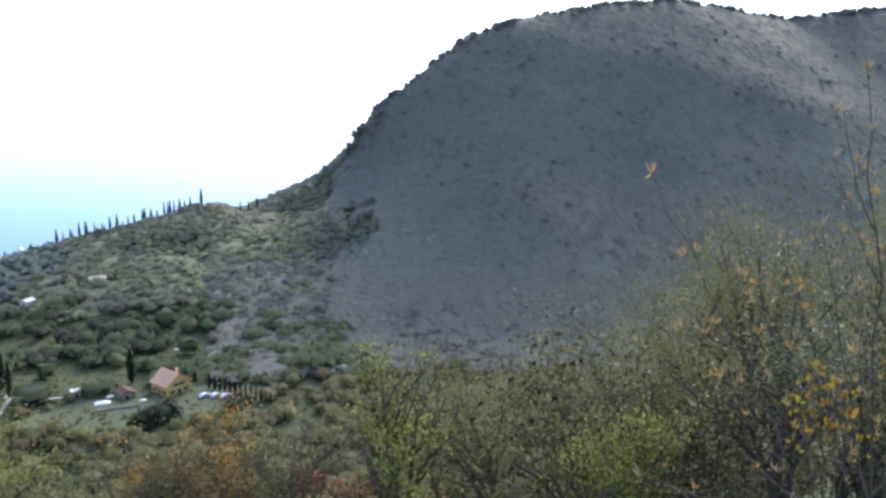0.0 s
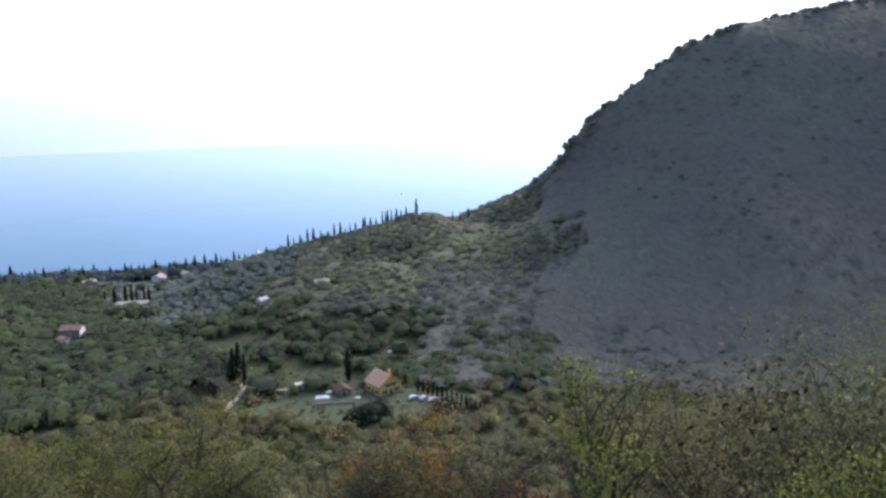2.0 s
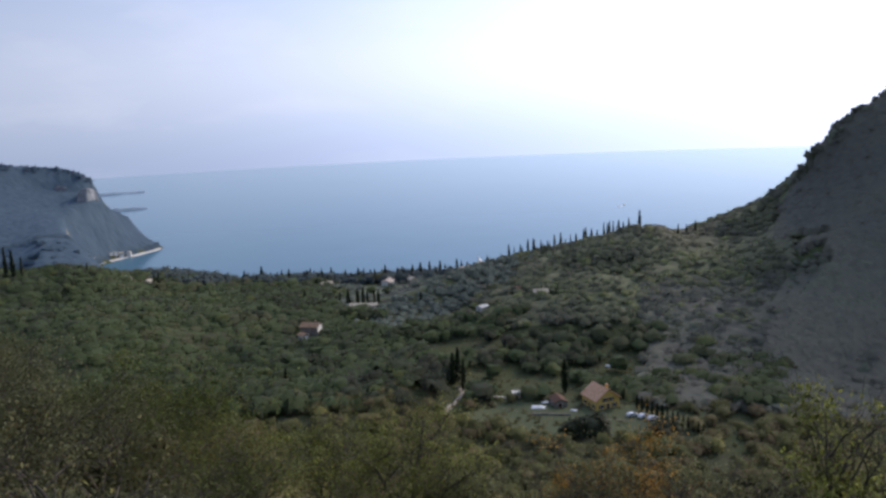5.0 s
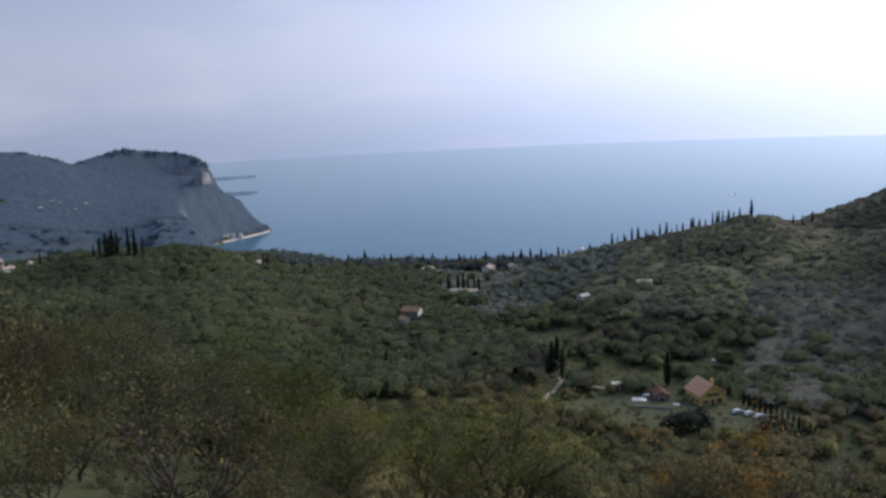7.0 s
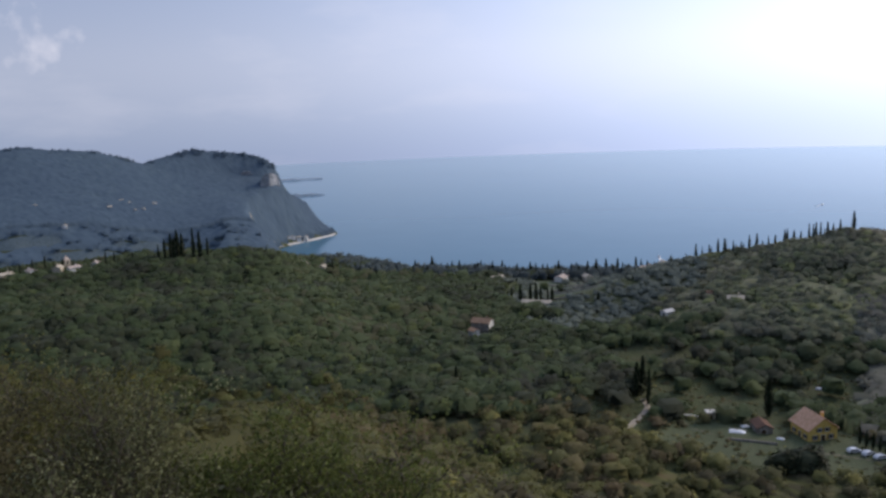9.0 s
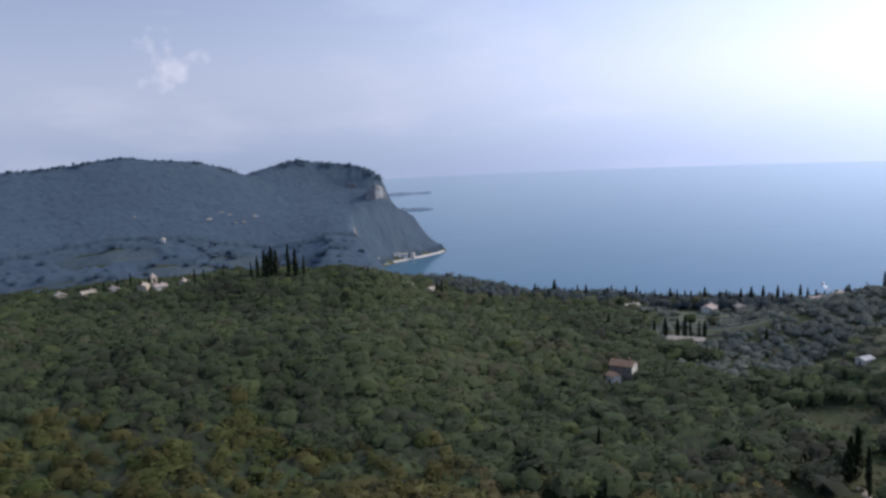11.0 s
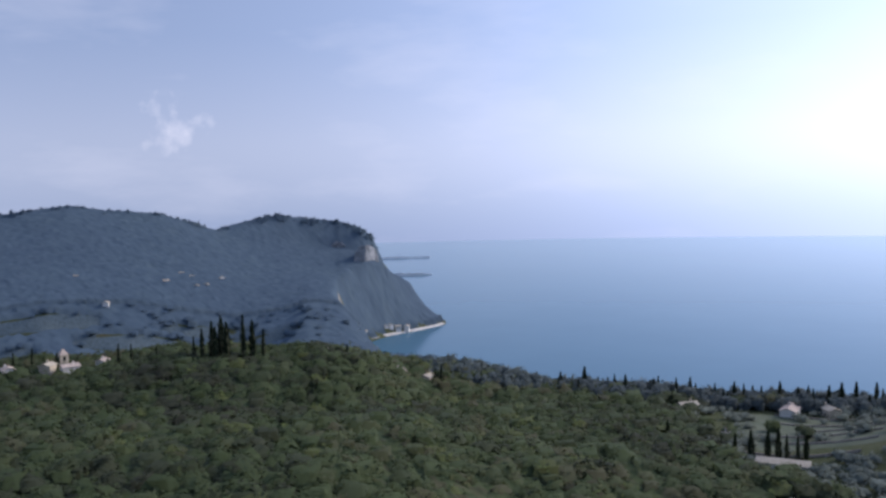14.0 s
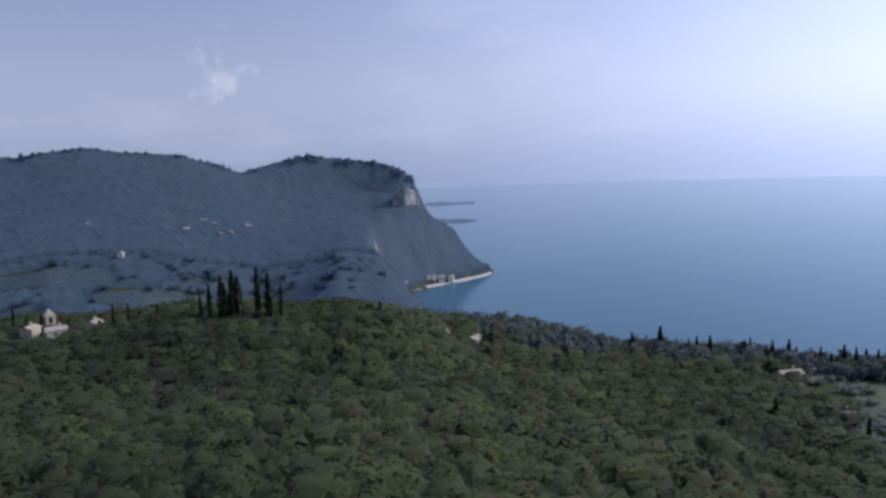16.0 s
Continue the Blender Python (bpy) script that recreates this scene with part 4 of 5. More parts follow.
near_tree("olive_tree", "bushy tree in brownish olive young leaf", 40, 67, 66, 10.5, 10.5, 4, 3, 7500, 0.16, L_brown, 0.28, 0.5)
near_tree("maple_tree", "broad tree in olive-green spring leaf", 39, 54.5, 38, 6.5, 7.5, 4, 3, 7500, 0.14, L_olive, 0.26, 0.6)
near_tree("bright_bush", "bushy young tree in bright green leaf", 29, 41, 30, 5.0, 6.0, 4, 3, 6000, 0.11, L_green, 0.25, 0.6)

# low shrubs that cover the near bank
shrubs = [make_tree("shrub", "rough olive-green shrub on the near bank", 50 + k, 3.2, 4.2, 5, 2, 1950, 0.108, m, 0.2, 0.55, "shrub", "shrubs on the bank", 14)
          for k, m in enumerate((L_olive, L_willow, M_slope, L_brown))]
rng = np.random.default_rng(77)
planted = 0
for k in range(500):
    az, d = rng.uniform(-48, 90), 13 + 40 * rng.uniform() ** 0.8
    if planted >= 112:
        break
    if d < 16 and az > -25:
        continue
    if planted > 92:
        az, d = rng.uniform(46, 88), rng.uniform(9, 24)
    elif az > 45 and d > 36:
        d = 14 + 0.5 * (d - 14)
    m = plant(None, az, d, rng.uniform(0, 360), rng.uniform(0.6, 1.25) * (0.5 if planted > 92 or -3 < az < 60 else 1.0))
    if planted < 4:
        shrubs[planted].matrix_basis = m
    else:
        copy_thing(shrubs[planted % 4], m)
    planted += 1


def sapling(name, label, seed, base, tips, mat, leaf, spurs, shoots=(), slim=0.1, low=0.3):
    """Long arched stems from one root, with side shoots and upright tufts of narrow young leaves.
    tips: bearing, rise and distance of each stem's end; shoots: stem, where along it, and its own end."""
    rng = np.random.default_rng(seed)
    bx, by = spot(*base)
    foot = Vector((bx, by, height(bx, by) - 0.2))
    root = tagged(new(name), label, "sapling")
    root.location = foot
    LV, LF, LT, made, PV, PF = [], [], [], [], [], []

    def stem(start, az, el, d, r0, sag, count):
        tx, ty = spot(az, d)
        end = Vector((tx, ty, EYE + math.hypot(tx, ty) * (math.tan(radians(el)) - 100 * SHRINK))) - foot
        run = end - start
        mid = start + run * 0.5 + Vector((rng.normal(0, 0.08), rng.normal(0, 0.08), sag * run.length))
        SV, SF = [], []
        pts = [(1 - u) ** 2 * start + 2 * u * (1 - u) * mid + u * u * end for u in np.linspace(0, 1, 11).tolist()]
        pts = [p + Vector(rng.normal(0, 0.006 * run.length, 3)) * (0 < i < 10) for i, p in enumerate(pts)]
        tufts = [(pts[-1], (pts[-1] - pts[-2]).normalized(), 1.35)]
        for i, p in enumerate(pts):
            run_on = (pts[min(i + 1, 10)] - pts[max(i - 1, 0)]).normalized()
            a = run_on.cross(Vector((0.3, 0.9, 0.2))).normalized()
            c = run_on.cross(a)
            SV += [tuple(p + (a * math.cos(k * 1.2566) + c * math.sin(k * 1.2566)) * r0 * (1 - 0.075 * i)) for k in range(5)]
        SF += [(i * 5 + k, i * 5 + (k + 1) % 5, i * 5 + 5 + (k + 1) % 5, i * 5 + 5 + k) for i in range(10) for k in range(5)]
        for _ in range(count):
            u = rng.uniform(low, 0.97)
            i = min(int(u * 10), 9)
            at = pts[i].lerp(pts[i + 1], u * 10 - i)
            out = Vector((rng.normal(), rng.normal(), 0.1)).normalized() * rng.uniform(0.08, 0.35)
            knee, tip = at + out * 0.8, at + out + Vector((0, 0, out.length * 0.7))
            tube(PV, PF, at, knee, 0.007, 0.005, 3)
            tube(PV, PF, knee, tip, 0.005, 0.004, 3)
            tufts.append((tip, Vector((0, 0, 1)), rng.uniform(0.5, 1.0)))
        raw("stem", SV, SF, M_bark, root, smooth=True)
        for at, up, s in tufts:
            hue = rng.uniform(0, 1)
            for _ in range(int(rng.integers(6, 13))):
                d2 = (up * 0.9 + Vector(rng.normal(0, 0.5, 3))).normalized()
                w = d2.orthogonal().normalized() * leaf * slim * s
                L = d2 * leaf * s * rng.uniform(0.6, 1.2)
                curl = Vector((0, 0, 0.25 * leaf))
                k = len(LV)
                LV.extend([tuple(at), tuple(at + L * 0.5 + w - curl * 0.3), tuple(at + L + curl), tuple(at + L * 0.5 - w - curl * 0.3)])
                LF.extend([(k, k + 1, k + 2), (k, k + 2, k + 3)])
                LT.extend([min(1.0, max(0.0, hue + rng.normal(0, 0.12)))] * 4)
        return pts

    for az, el, d in tips:
        made.append(stem(Vector((0, 0, 0)), az, el, d, 0.02, 0.04, spurs))
    for k, u, az, el, d in shoots:
        i = min(int(u * 10), 9)
        stem(made[k][i].lerp(made[k][i + 1], u * 10 - i), az, el, d, 0.011, -0.12, max(1, spurs // 3))
    tagged(raw("foliage", LV, LF, mat, root, tint=LT), kind="stuff")
    tagged(raw("spurwork", PV, PF, M_bark, root), kind="stuff")
    return root


sapling("sapling", "leggy bare sapling with buff leaf tufts", 61, (-35, 8.2), [(-19.6, -3.3, 9.0)], L_gold, 0.125, 9,
        [(0, 0.22, -23.6, -19.3, 8.6), (0, 0.3, -22.5, -14.0, 9.0), (0, 0.5, -26.5, -11.5, 8.9), (0, 0.55, -22.2, -14.2, 8.8), (0, 0.42, -25.2, -17.0, 8.7), (0, 0.2, -20.0, -24.5, 8.0), (0, 0.75, -22.0, -9.0, 9.1)])
sapling("sapling", "leggy sapling with golden leaf tufts", 62, (-36.5, 7.8), [(-32.3, 3.5, 8.3), (-30.6, -6.4, 8.7), (-28.3, -7.5, 8.9), (-34.5, -1.0, 8.2)], L_gold, 0.125, 11,
        [(0, 0.7, -31.2, 1.0, 8.3), (0, 0.6, -30.9, -2.0, 8.4), (0, 0.5, -31.8, -6.8, 8.2), (1, 0.6, -28.0, -11.0, 8.6), (2, 0.5, -26.2, -10.2, 8.8), (0, 0.4, -33.0, -10.5, 8.0), (0, 0.35, -33.4, -14.5, 8.0)])
sapling("sapling", "young shoot thick with bright yellow leaves", 63, (-33.5, 8.0), [(-31.2, -15.6, 8.1), (-32.4, -16.6, 8.0), (-30.3, -18.2, 8.0), (-33.4, -18.5, 7.9)], L_yellow, 0.085, 13, (), 0.3, 0.72)


# ---- cypresses ----
def make_cypress(name, label, seed, tall, wide, group, clumps=190):
    rng = np.random.default_rng(seed)
    root = tagged(new(name), label, "cypress", group)
    V, F = [], []
    tube(V, F, (0, 0, -0.6), (0, 0, tall * 0.3), wide * 0.09, wide * 0.06, 7)
    raw("trunk", V, F, M_bark, root)
    t = rng.uniform(0, 1, clumps) ** 0.9
    prof = (np.sin(np.clip(t * 0.9 + 0.1, 0, 1) * math.pi) ** 0.55) * (1 - t) ** 0.25
    a = rng.uniform(0, 2 * math.pi, clumps)
    r = prof * wide * 0.5 * (0.8 + 0.25 * np.sin(a * 3 + seed) + rng.normal(0, 0.12, clumps))
    c = np.stack([np.cos(a) * r, np.sin(a) * r, tall * (0.06 + 0.9 * t)], -1)
    out = np.stack([np.cos(a), np.sin(a), np.zeros(clumps)], -1)
    side = np.stack([-np.sin(a), np.cos(a), np.zeros(clumps)], -1)
    s = (wide * 0.28 * rng.uniform(0.6, 1.3, clumps))[:, None]
    up = np.stack([np.zeros(clumps), np.zeros(clumps), np.ones(clumps)], -1) + out * rng.uniform(0.05, 0.4, (clumps, 1))
    LV = np.stack([c - up * s * 0.9, c + side * s * 0.6 - out * s * 0.3, c + up * s * 1.5, c - side * s * 0.6 - out * s * 0.3], 1).reshape(-1, 3)
    q = np.arange(clumps)[:, None] * 4
    raw("crown", LV, np.concatenate([q + [0, 1, 2], q + [0, 2, 3]]), M_cypress, root, tint=np.repeat(rng.uniform(0, 1, clumps), 4))
    # dense inside
    CV, CF, rings = [], [], 9
    for i in range(rings):
        u = i / (rings - 1)
        rr = wide * 0.38 * max(0.03, (math.sin(min(1, u * 0.9 + 0.1) * math.pi) ** 0.55) * (1 - u) ** 0.25)
        for k in range(8):
            b = 2 * math.pi * k / 8
            CV.append((math.cos(b) * rr, math.sin(b) * rr, tall * (0.04 + 0.93 * u)))
    for i in range(rings - 1):
        for k in range(8):
            CF.append((i * 8 + k, i * 8 + (k + 1) % 8, i * 8 + 8 + (k + 1) % 8, i * 8 + 8 + k))
    raw("inner_foliage", CV, CF, M_core, root, smooth=True)
    return root


def cypress_row(group, label, seed, rows, wide=0.2):
    """rows: az, d, height."""
    protos = {}
    rng = np.random.default_rng(seed)
    for az, d, h in rows:
        key = int(rng.integers(0, 3))
        m = plant(None, az, d, rng.uniform(0, 360))
        if key not in protos:
            protos[key] = make_cypress("cypress", label, seed * 10 + key, 10.0, 10.0 * wide * (0.85 + 0.15 * key), group)
            protos[key].matrix_basis = m @ Matrix.Scale(h / 10, 4)
        else:
            ob = copy_thing(protos[key], m)
            ob.matrix_basis = m @ Matrix.Scale(h / 10, 4)


cypress_row("cypresses on the hill crest", "tall dark cypress on the wooded hill crest", 1,
            [(57.1, 588, 17), (56.7, 592, 20), (56.3, 595, 22), (56.0, 585, 20), (55.3, 590, 23), (54.9, 592, 20), (54.4, 590, 16), (57.5, 592, 13), (56.5, 584, 18)], 0.17)
cypress_row("cypresses by the village", "slim dark cypress beside village houses", 2,
            [(65.6, 590, 10), (64.9, 592, 12), (64.2, 595, 13), (63.7, 590, 10), (63.2, 592, 11), (60.7, 592, 13), (60.2, 595, 12), (59.1, 592, 10), (50.6, 600, 9), (46.2, 602, 11), (46.5, 604, 9)], 0.16)
rng = np.random.default_rng(5)
cypress_row("cypresses on the knoll", "dark cypress standing along the knoll's skyline", 3,
            [(21.3 - 0.27 * k + rng.uniform(-0.2, 0.2), (572 - 1.1 * k), rng.uniform(6.5, 12.0)) for k in range(31)] + [(12.15, 530, 13), (9.55, 532, 9), (9.0, 535, 8), (8.4, 541, 9.5), (23.0, 590, 8), (12.9, 531, 9), (13.6, 533, 10)], 0.17)
cypress_row("cypresses along the shore", "dark cypress in the belt of trees along the shore", 4,
            [(23.5 + 0.42 * k + rng.uniform(-0.25, 0.25), 635 + rng.uniform(-12, 10), rng.uniform(7.5, 13.5)) for k in range(42)], 0.22)
cypress_row("cypresses in the valley", "tall dark cypress in the valley", 5,
            [(17.6, 300, 13), (25.9, 314, 13), (25.5, 317, 14.5), (25.1, 312, 11), (25.2, 305, 6.5), (38.2, 320, 9), (31.9, 495, 10), (32.6, 497, 11), (31.4, 499, 9), (32.2, 496, 12), (33.3, 495, 11), (31.1, 498, 9), (33.9, 497, 9), (36.4, 520, 9), (28.0, 470, 8)], 0.22)
cypress_row("cypress hedge by the yellow house", "small dark cypress in the drive's hedge row", 6,
            [(12.4 - 0.36 * k, 282 - 1.9 * k, 5.2 - 0.1 * k) for k in range(14)], 0.24)


def evergreen(az, d, tall, wide, seed, label):
    rng2 = np.random.default_rng(seed)
    x, y = spot(az, d)
    root = tagged(new("evergreen_tree"), label, "tree")
    root.matrix_basis = plant(None, az, d)
    V, F = [], []
    tube(V, F, (0, 0, -0.4), (0, 0, tall * 0.5), 0.3, 0.18, 7)
    raw("trunk", V, F, M_bark, root)
    V, F, T, N, CV, CF, CN = crowns(rng2, np.array([[0, 0, -0.1 * tall]]), np.array([tall]), np.array([wide]), 700, np.array([wide * 0.1]), 0.9)
    raw("crown", V, F, L_dark, root, tint=rng2.uniform(0, 1, 700).repeat(3), normals=N)
    raw("inner_foliage", CV, CF, M_core, root, smooth=True)


evergreen(15.6, 252, 8.5, 11.0, 1, "round dark holm oak below the yellow house")
evergreen(17.0, 250, 7.0, 8.5, 2, "round dark holm oak below the yellow house")
evergreen(10.2, 257, 6.5, 8.5, 3, "round dark holm oak beside the drive")
evergreen(40.3, 443, 8.0, 11.0, 4, "dark evergreen tree standing on the wooded hill")
evergreen(42.0, 300, 8.0, 10.0, 5, "dark evergreen tree at the foot of the hill")
evergreen(48.5, 210, 7.0, 8.0, 6, "dark evergreen tree among lighter scrub")


# ---- houses ----
def box_bm(bm, x0, y0, z0, x1, y1, z1):
    v = [bm.verts.new(p) for p in itertools.product((x0, x1), (y0, y1), (z0, z1))]
    for f in ((0, 1, 3, 2), (4, 6, 7, 5), (0, 4, 5, 1), (2, 3, 7, 6), (0, 2, 6, 4), (1, 5, 7, 3)):
        bm.faces.new([v[i] for i in f])


def box(name, dims, mat, parent=None, label=""):
    bm = bmesh.new()
    box_bm(bm, *dims)
    return part(name, bm, mat, parent, label)


def house(name, label, az, d, turn, size, walls, roof, windows=(), chimney=True, rise=0.42, over=0.45, group="", sink=0.3, ribs=0):
    """A gabled house; size: length along the ridge (local x), width (y), eaves height. windows: side, place along, sill height, width, height, shutters.
    Sides: 'f' is -y, 'b' +y, 'l' -x, 'r' +x."""
    L, W, H = size
    x, y = spot(az, d)
    z = min(height(x + a, y + b) for a in (-4, 4) for b in (-4, 4))
    root = tagged(new(name), label, "house", group)
    root.matrix_basis = pose(x, y, z - sink, 0, 0, turn) @ Matrix.Scale(squeeze(d), 4)
    top = H + rise * W / 2
    bm = bmesh.new()
    ring = [(-W / 2, -1.5), (W / 2, -1.5), (W / 2, H), (0, top), (-W / 2, H)]
    a = [bm.verts.new((-L / 2, p, q)) for p, q in ring]
    b = [bm.verts.new((L / 2, p, q)) for p, q in ring]
    bm.faces.new(a[::-1])
    bm.faces.new(b)
    for i in range(5):
        bm.faces.new((a[i], a[(i + 1) % 5], b[(i + 1) % 5], b[i]))
    part("wall", bm, walls, root)
    for s in (-1, 1):
        bm = bmesh.new()
        lo = Vector((0, s * (W / 2 + over), H - over * rise + 0.05))
        hi = Vector((0, 0, top + 0.05))
        n = 14 if ribs == 0 else ribs
        X = np.linspace(-L / 2 - over, L / 2 + over, 2 * n + 1)
        row = []
        for i, xx in enumerate(X):
            up = 0.07 if i % 2 else 0.0
            row.append([bm.verts.new((xx, p.y, p.z + up + t)) for p in (lo, hi) for t in (0.0, 0.16)])
        for p, q in zip(row[:-1], row[1:]):
            f = [(p[1], q[1], q[3], p[3]), (p[0], p[2], q[2], q[0]), (p[0], q[0], q[1], p[1]), (p[2], p[3], q[3], q[2])]
            for c in f:
                bm.faces.new(c)
        bm.faces.new((row[0][0], row[0][1], row[0][3], row[0][2]))
        bm.faces.new((row[-1][0], row[-1][2], row[-1][3], row[-1][1]))
        bmesh.ops.recalc_face_normals(bm, faces=bm.faces[:])
        part("roof", bm, roof, root)
    if chimney:
        c = box("chimney", (L * 0.2, W * 0.08, top - 1.0, L * 0.2 + 0.7, W * 0.08 + 0.7, top + 0.9), walls, root)
        box("cap", (L * 0.2 - 0.1, W * 0.08 - 0.1, top + 0.9, L * 0.2 + 0.8, W * 0.08 + 0.8, top + 1.05), roof, c)
    for side, at, sill, ww, hh, shut in windows:
        m = {"f": pose(at, -W / 2, sill), "b": pose(at, W / 2, sill, 0, 0, 180), "l": pose(-L / 2, at, sill, 0, 0, -90), "r": pose(L / 2, at, sill, 0, 0, 90)}[side]
        win = box("window" if sill > 0.6 else "door", (-ww / 2, -0.03, 0, ww / 2, 0.1, hh), M_pane if sill > 0.6 else M_shutter, root)
        win.matrix_basis = m
        bm = bmesh.new()
        for dd in ((-ww / 2 - 0.12, -0.08, -0.12, -ww / 2, 0.1, hh + 0.12), (ww / 2, -0.08, -0.12, ww / 2 + 0.12, 0.1, hh + 0.12),
                   (-ww / 2, -0.08, hh, ww / 2, 0.1, hh + 0.12), (-ww / 2, -0.12, -0.12, ww / 2, 0.1, 0.0)):
            box_bm(bm, *dd)
        part("frame", bm, M_white, win)
        if shut:
            for s in (-1, 1):
                box("shutter", (min(s * (ww / 2 + 0.14), s * (ww + 0.1)), -0.1, -0.05, max(s * (ww / 2 + 0.14), s * (ww + 0.1)), -0.03, hh + 0.05), M_shutter, win)
    return root


house("farmhouse", "ochre-yellow farmhouse with a salmon clay tile roof", 15.0, 286, -42, (9.4, 9.8, 4.2), M_ochre, M_salmon,
      [("r", -2.7, 0.9, 1.0, 1.3, True), ("r", 2.7, 0.9, 1.0, 1.3, True), ("r", 0, 0.1, 1.4, 2.1, False), ("r", -1.3, 3.3, 1.0, 1.2, True), ("r", 1.3, 3.3, 1.0, 1.2, True),
       ("f", -2.8, 1.0, 1.0, 1.2, True), ("f", 2.8, 1.0, 1.0, 1.2, True), ("f", 0, 0.1, 1.2, 2.1, False), ("l", -2.4, 0.9, 1.0, 1.3, True), ("l", 2.4, 0.9, 1.0, 1.3, True)], True, 0.72, 0.6, ribs=22)
house("stone_barn", "small grey stone barn with a weathered red roof", 18.1, 285, 15 + 110, (6.6, 5.0, 2.4), M_stone, M_oldtile, [("l", 0.4, 0.0, 1.6, 2.0, False), ("b", 0, 0.9, 0.9, 0.8, False)], False, 0.5, 0.3)
house("garden_hut", "small pale garden hut with a flat-pitched roof", 21.2, 294, 30, (3.0, 2.6, 2.5), M_cream, M_white, [("f", 0, 0.0, 0.9, 1.9, False)], False, 0.12, 0.35)
sh = house("stone_house", "old stone house with a brown tile roof and pale gable", 36.1, 416, 12, (9.6, 6.4, 6.0), M_stone, M_brown,
      [("r", 0.6, 4.8, 0.8, 1.1, False), ("r", -1.9, 0.1, 1.1, 2.0, False), ("f", 0, 4.4, 0.8, 1.1, False), ("f", -3, 1.0, 0.8, 1.1, False), ("b", 0, 4.2, 0.9, 1.2, True), ("b", -3, 4.2, 0.9, 1.2, True), ("b", 3, 4.2, 0.9, 1.2, True)], True, 0.5)
# gable panel coloured pale for sunlight; the other walls darker as in shade
bm = bmesh.new()
prof = [(-3.2, -0.5), (3.2, -0.5), (3.2, 6.0), (0, 7.6), (-3.2, 6.0)]
end = [[bm.verts.new((xx, p, q)) for p, q in prof] for xx in (4.79, 4.86)]
bm.faces.new(end[1])
for k in range(5):
    bm.faces.new((end[0][k], end[0][(k + 1) % 5], end[1][(k + 1) % 5], end[1][k]))
part("gable", bm, M_white, sh, "gable wall coloured pale as if sunlit")
house("lean_to", "low annex with a brown tile roof beside a stone house", 36.7, 408, -18, (4.5, 4.0, 3.4), M_white, M_brown, [("f", 0, 0.0, 1.2, 2.0, False)], False, 0.4)
house("long_shed", "long low whitewashed shed with a pale roof by the cypresses", 32.2, 485, 20, (17, 6, 3.0), M_white, M_cream, [("b", -5, 0.9, 1, 1, False), ("b", 0, 0.0, 2, 2.3, False), ("b", 5, 0.9, 1, 1, False), ("l", 0, 0.0, 1.4, 2.2, False)], False, 0.35)
house("white_house", "small white house among trees on the knoll's flank", 23.5, 432, 70, (5.5, 4.2, 3.0), M_white, M_white, [("l", 0, 1.0, 1, 1.2, False), ("b", -1.5, 1.0, 1, 1.2, False)], False, 0.4)
house("cottage", "cream cottage with a pale roof among the trees", 19.2, 436, 25, (7.5, 5.5, 3.4), M_cream, M_cream, [("f", -2, 1.2, 1, 1.2, False), ("f", 2, 1.2, 1, 1.2, False)], True, 0.4)
house("cottage", "small cream cottage among the trees on the knoll", 20.6, 450, 40, (6, 5, 3.6), M_cream, M_oldtile, [("f", 0, 1.2, 1, 1.2, False)], False, 0.4)
villages = [(62.6, 582, 7, 5, 6.4), (63.5, 585, 6, 5, 7.0), (65.0, 582, 6, 5, 6.8), (66.4, 578, 8, 5, 6.8), (61.3, 586, 5, 4, 7.0), (67.8, 582, 6, 5, 7.0), (48.4, 600, 9, 7, 4.5), (46.9, 606, 8, 6, 4.5), (51.4, 604, 8, 6, 4.5), (34.8, 600, 9, 6, 4.0), (30.3, 606, 12, 7, 4.0), (28.6, 612, 10, 6, 4.0), (24.6, 596, 10, 7, 5.0), (23.6, 585, 9, 7, 5.0), (33.6, 540, 5, 4, 2.7)]
for k, (az, d, L, W, H) in enumerate(villages):
    house("village_house", "pale plastered village house with a tiled roof", az, d, az + (25, 70, 110)[k % 3], (L, W, H), (M_white, M_cream)[k % 2], (M_pale, M_cream)[k % 2],
          [("f", -1.6, 1.0, 1, 1.3, False), ("f", 1.6, 1.0, 1, 1.3, False), ("b", -1.6, 1.0, 1, 1.3, False), ("b", 1.6, 1.0, 1, 1.3, False)], True, 0.4, group="village houses")
far_houses = [(64.4, 933, 12), (63.0, 892, 14), (57.6, 952, 9), (59.6, 950, 7), (58.3, 935, 7), (59.1, 946, 6), (60.3, 931, 7), (58.8, 930, 6), (49.1, 1004, 12), (48.4, 1008, 9), (47.9, 1016, 9), (48.8, 1006, 9), (50.8, 942, 8), (50.2, 960, 7)]
for k, (az, d, L) in enumerate(far_houses):
    house("far_house", "white lakeside house far off below the headland", az, d, az + (15, 80, 120)[k % 3], (0.6 * L, 4.4, 7.6), M_white, M_cream,
          [("f", -1, 5.6, 0.9, 1.2, False), ("f", 1, 5.6, 0.9, 1.2, False)], False, 0.4, group="far houses")
# church tower above the village roofs
tx, ty = spot(63.0, 596)
tower = tagged(new("bell_tower"), "square pale bell tower with a pyramid roof", "tower")
tower.matrix_basis = pose(tx, ty, height(tx, ty) - 0.5) @ Matrix.Scale(squeeze(596), 4)
box("shaft", (-1.8, -1.8, -1, 1.8, 1.8, 10), M_cream, tower)
bm = bmesh.new()
bmesh.ops.create_cone(bm, cap_ends=True, segments=4, radius1=2.9, radius2=0.05, depth=2.6, matrix=pose(0, 0, 11.3, 0, 0, 45))
part("spire", bm, M_pale, tower)
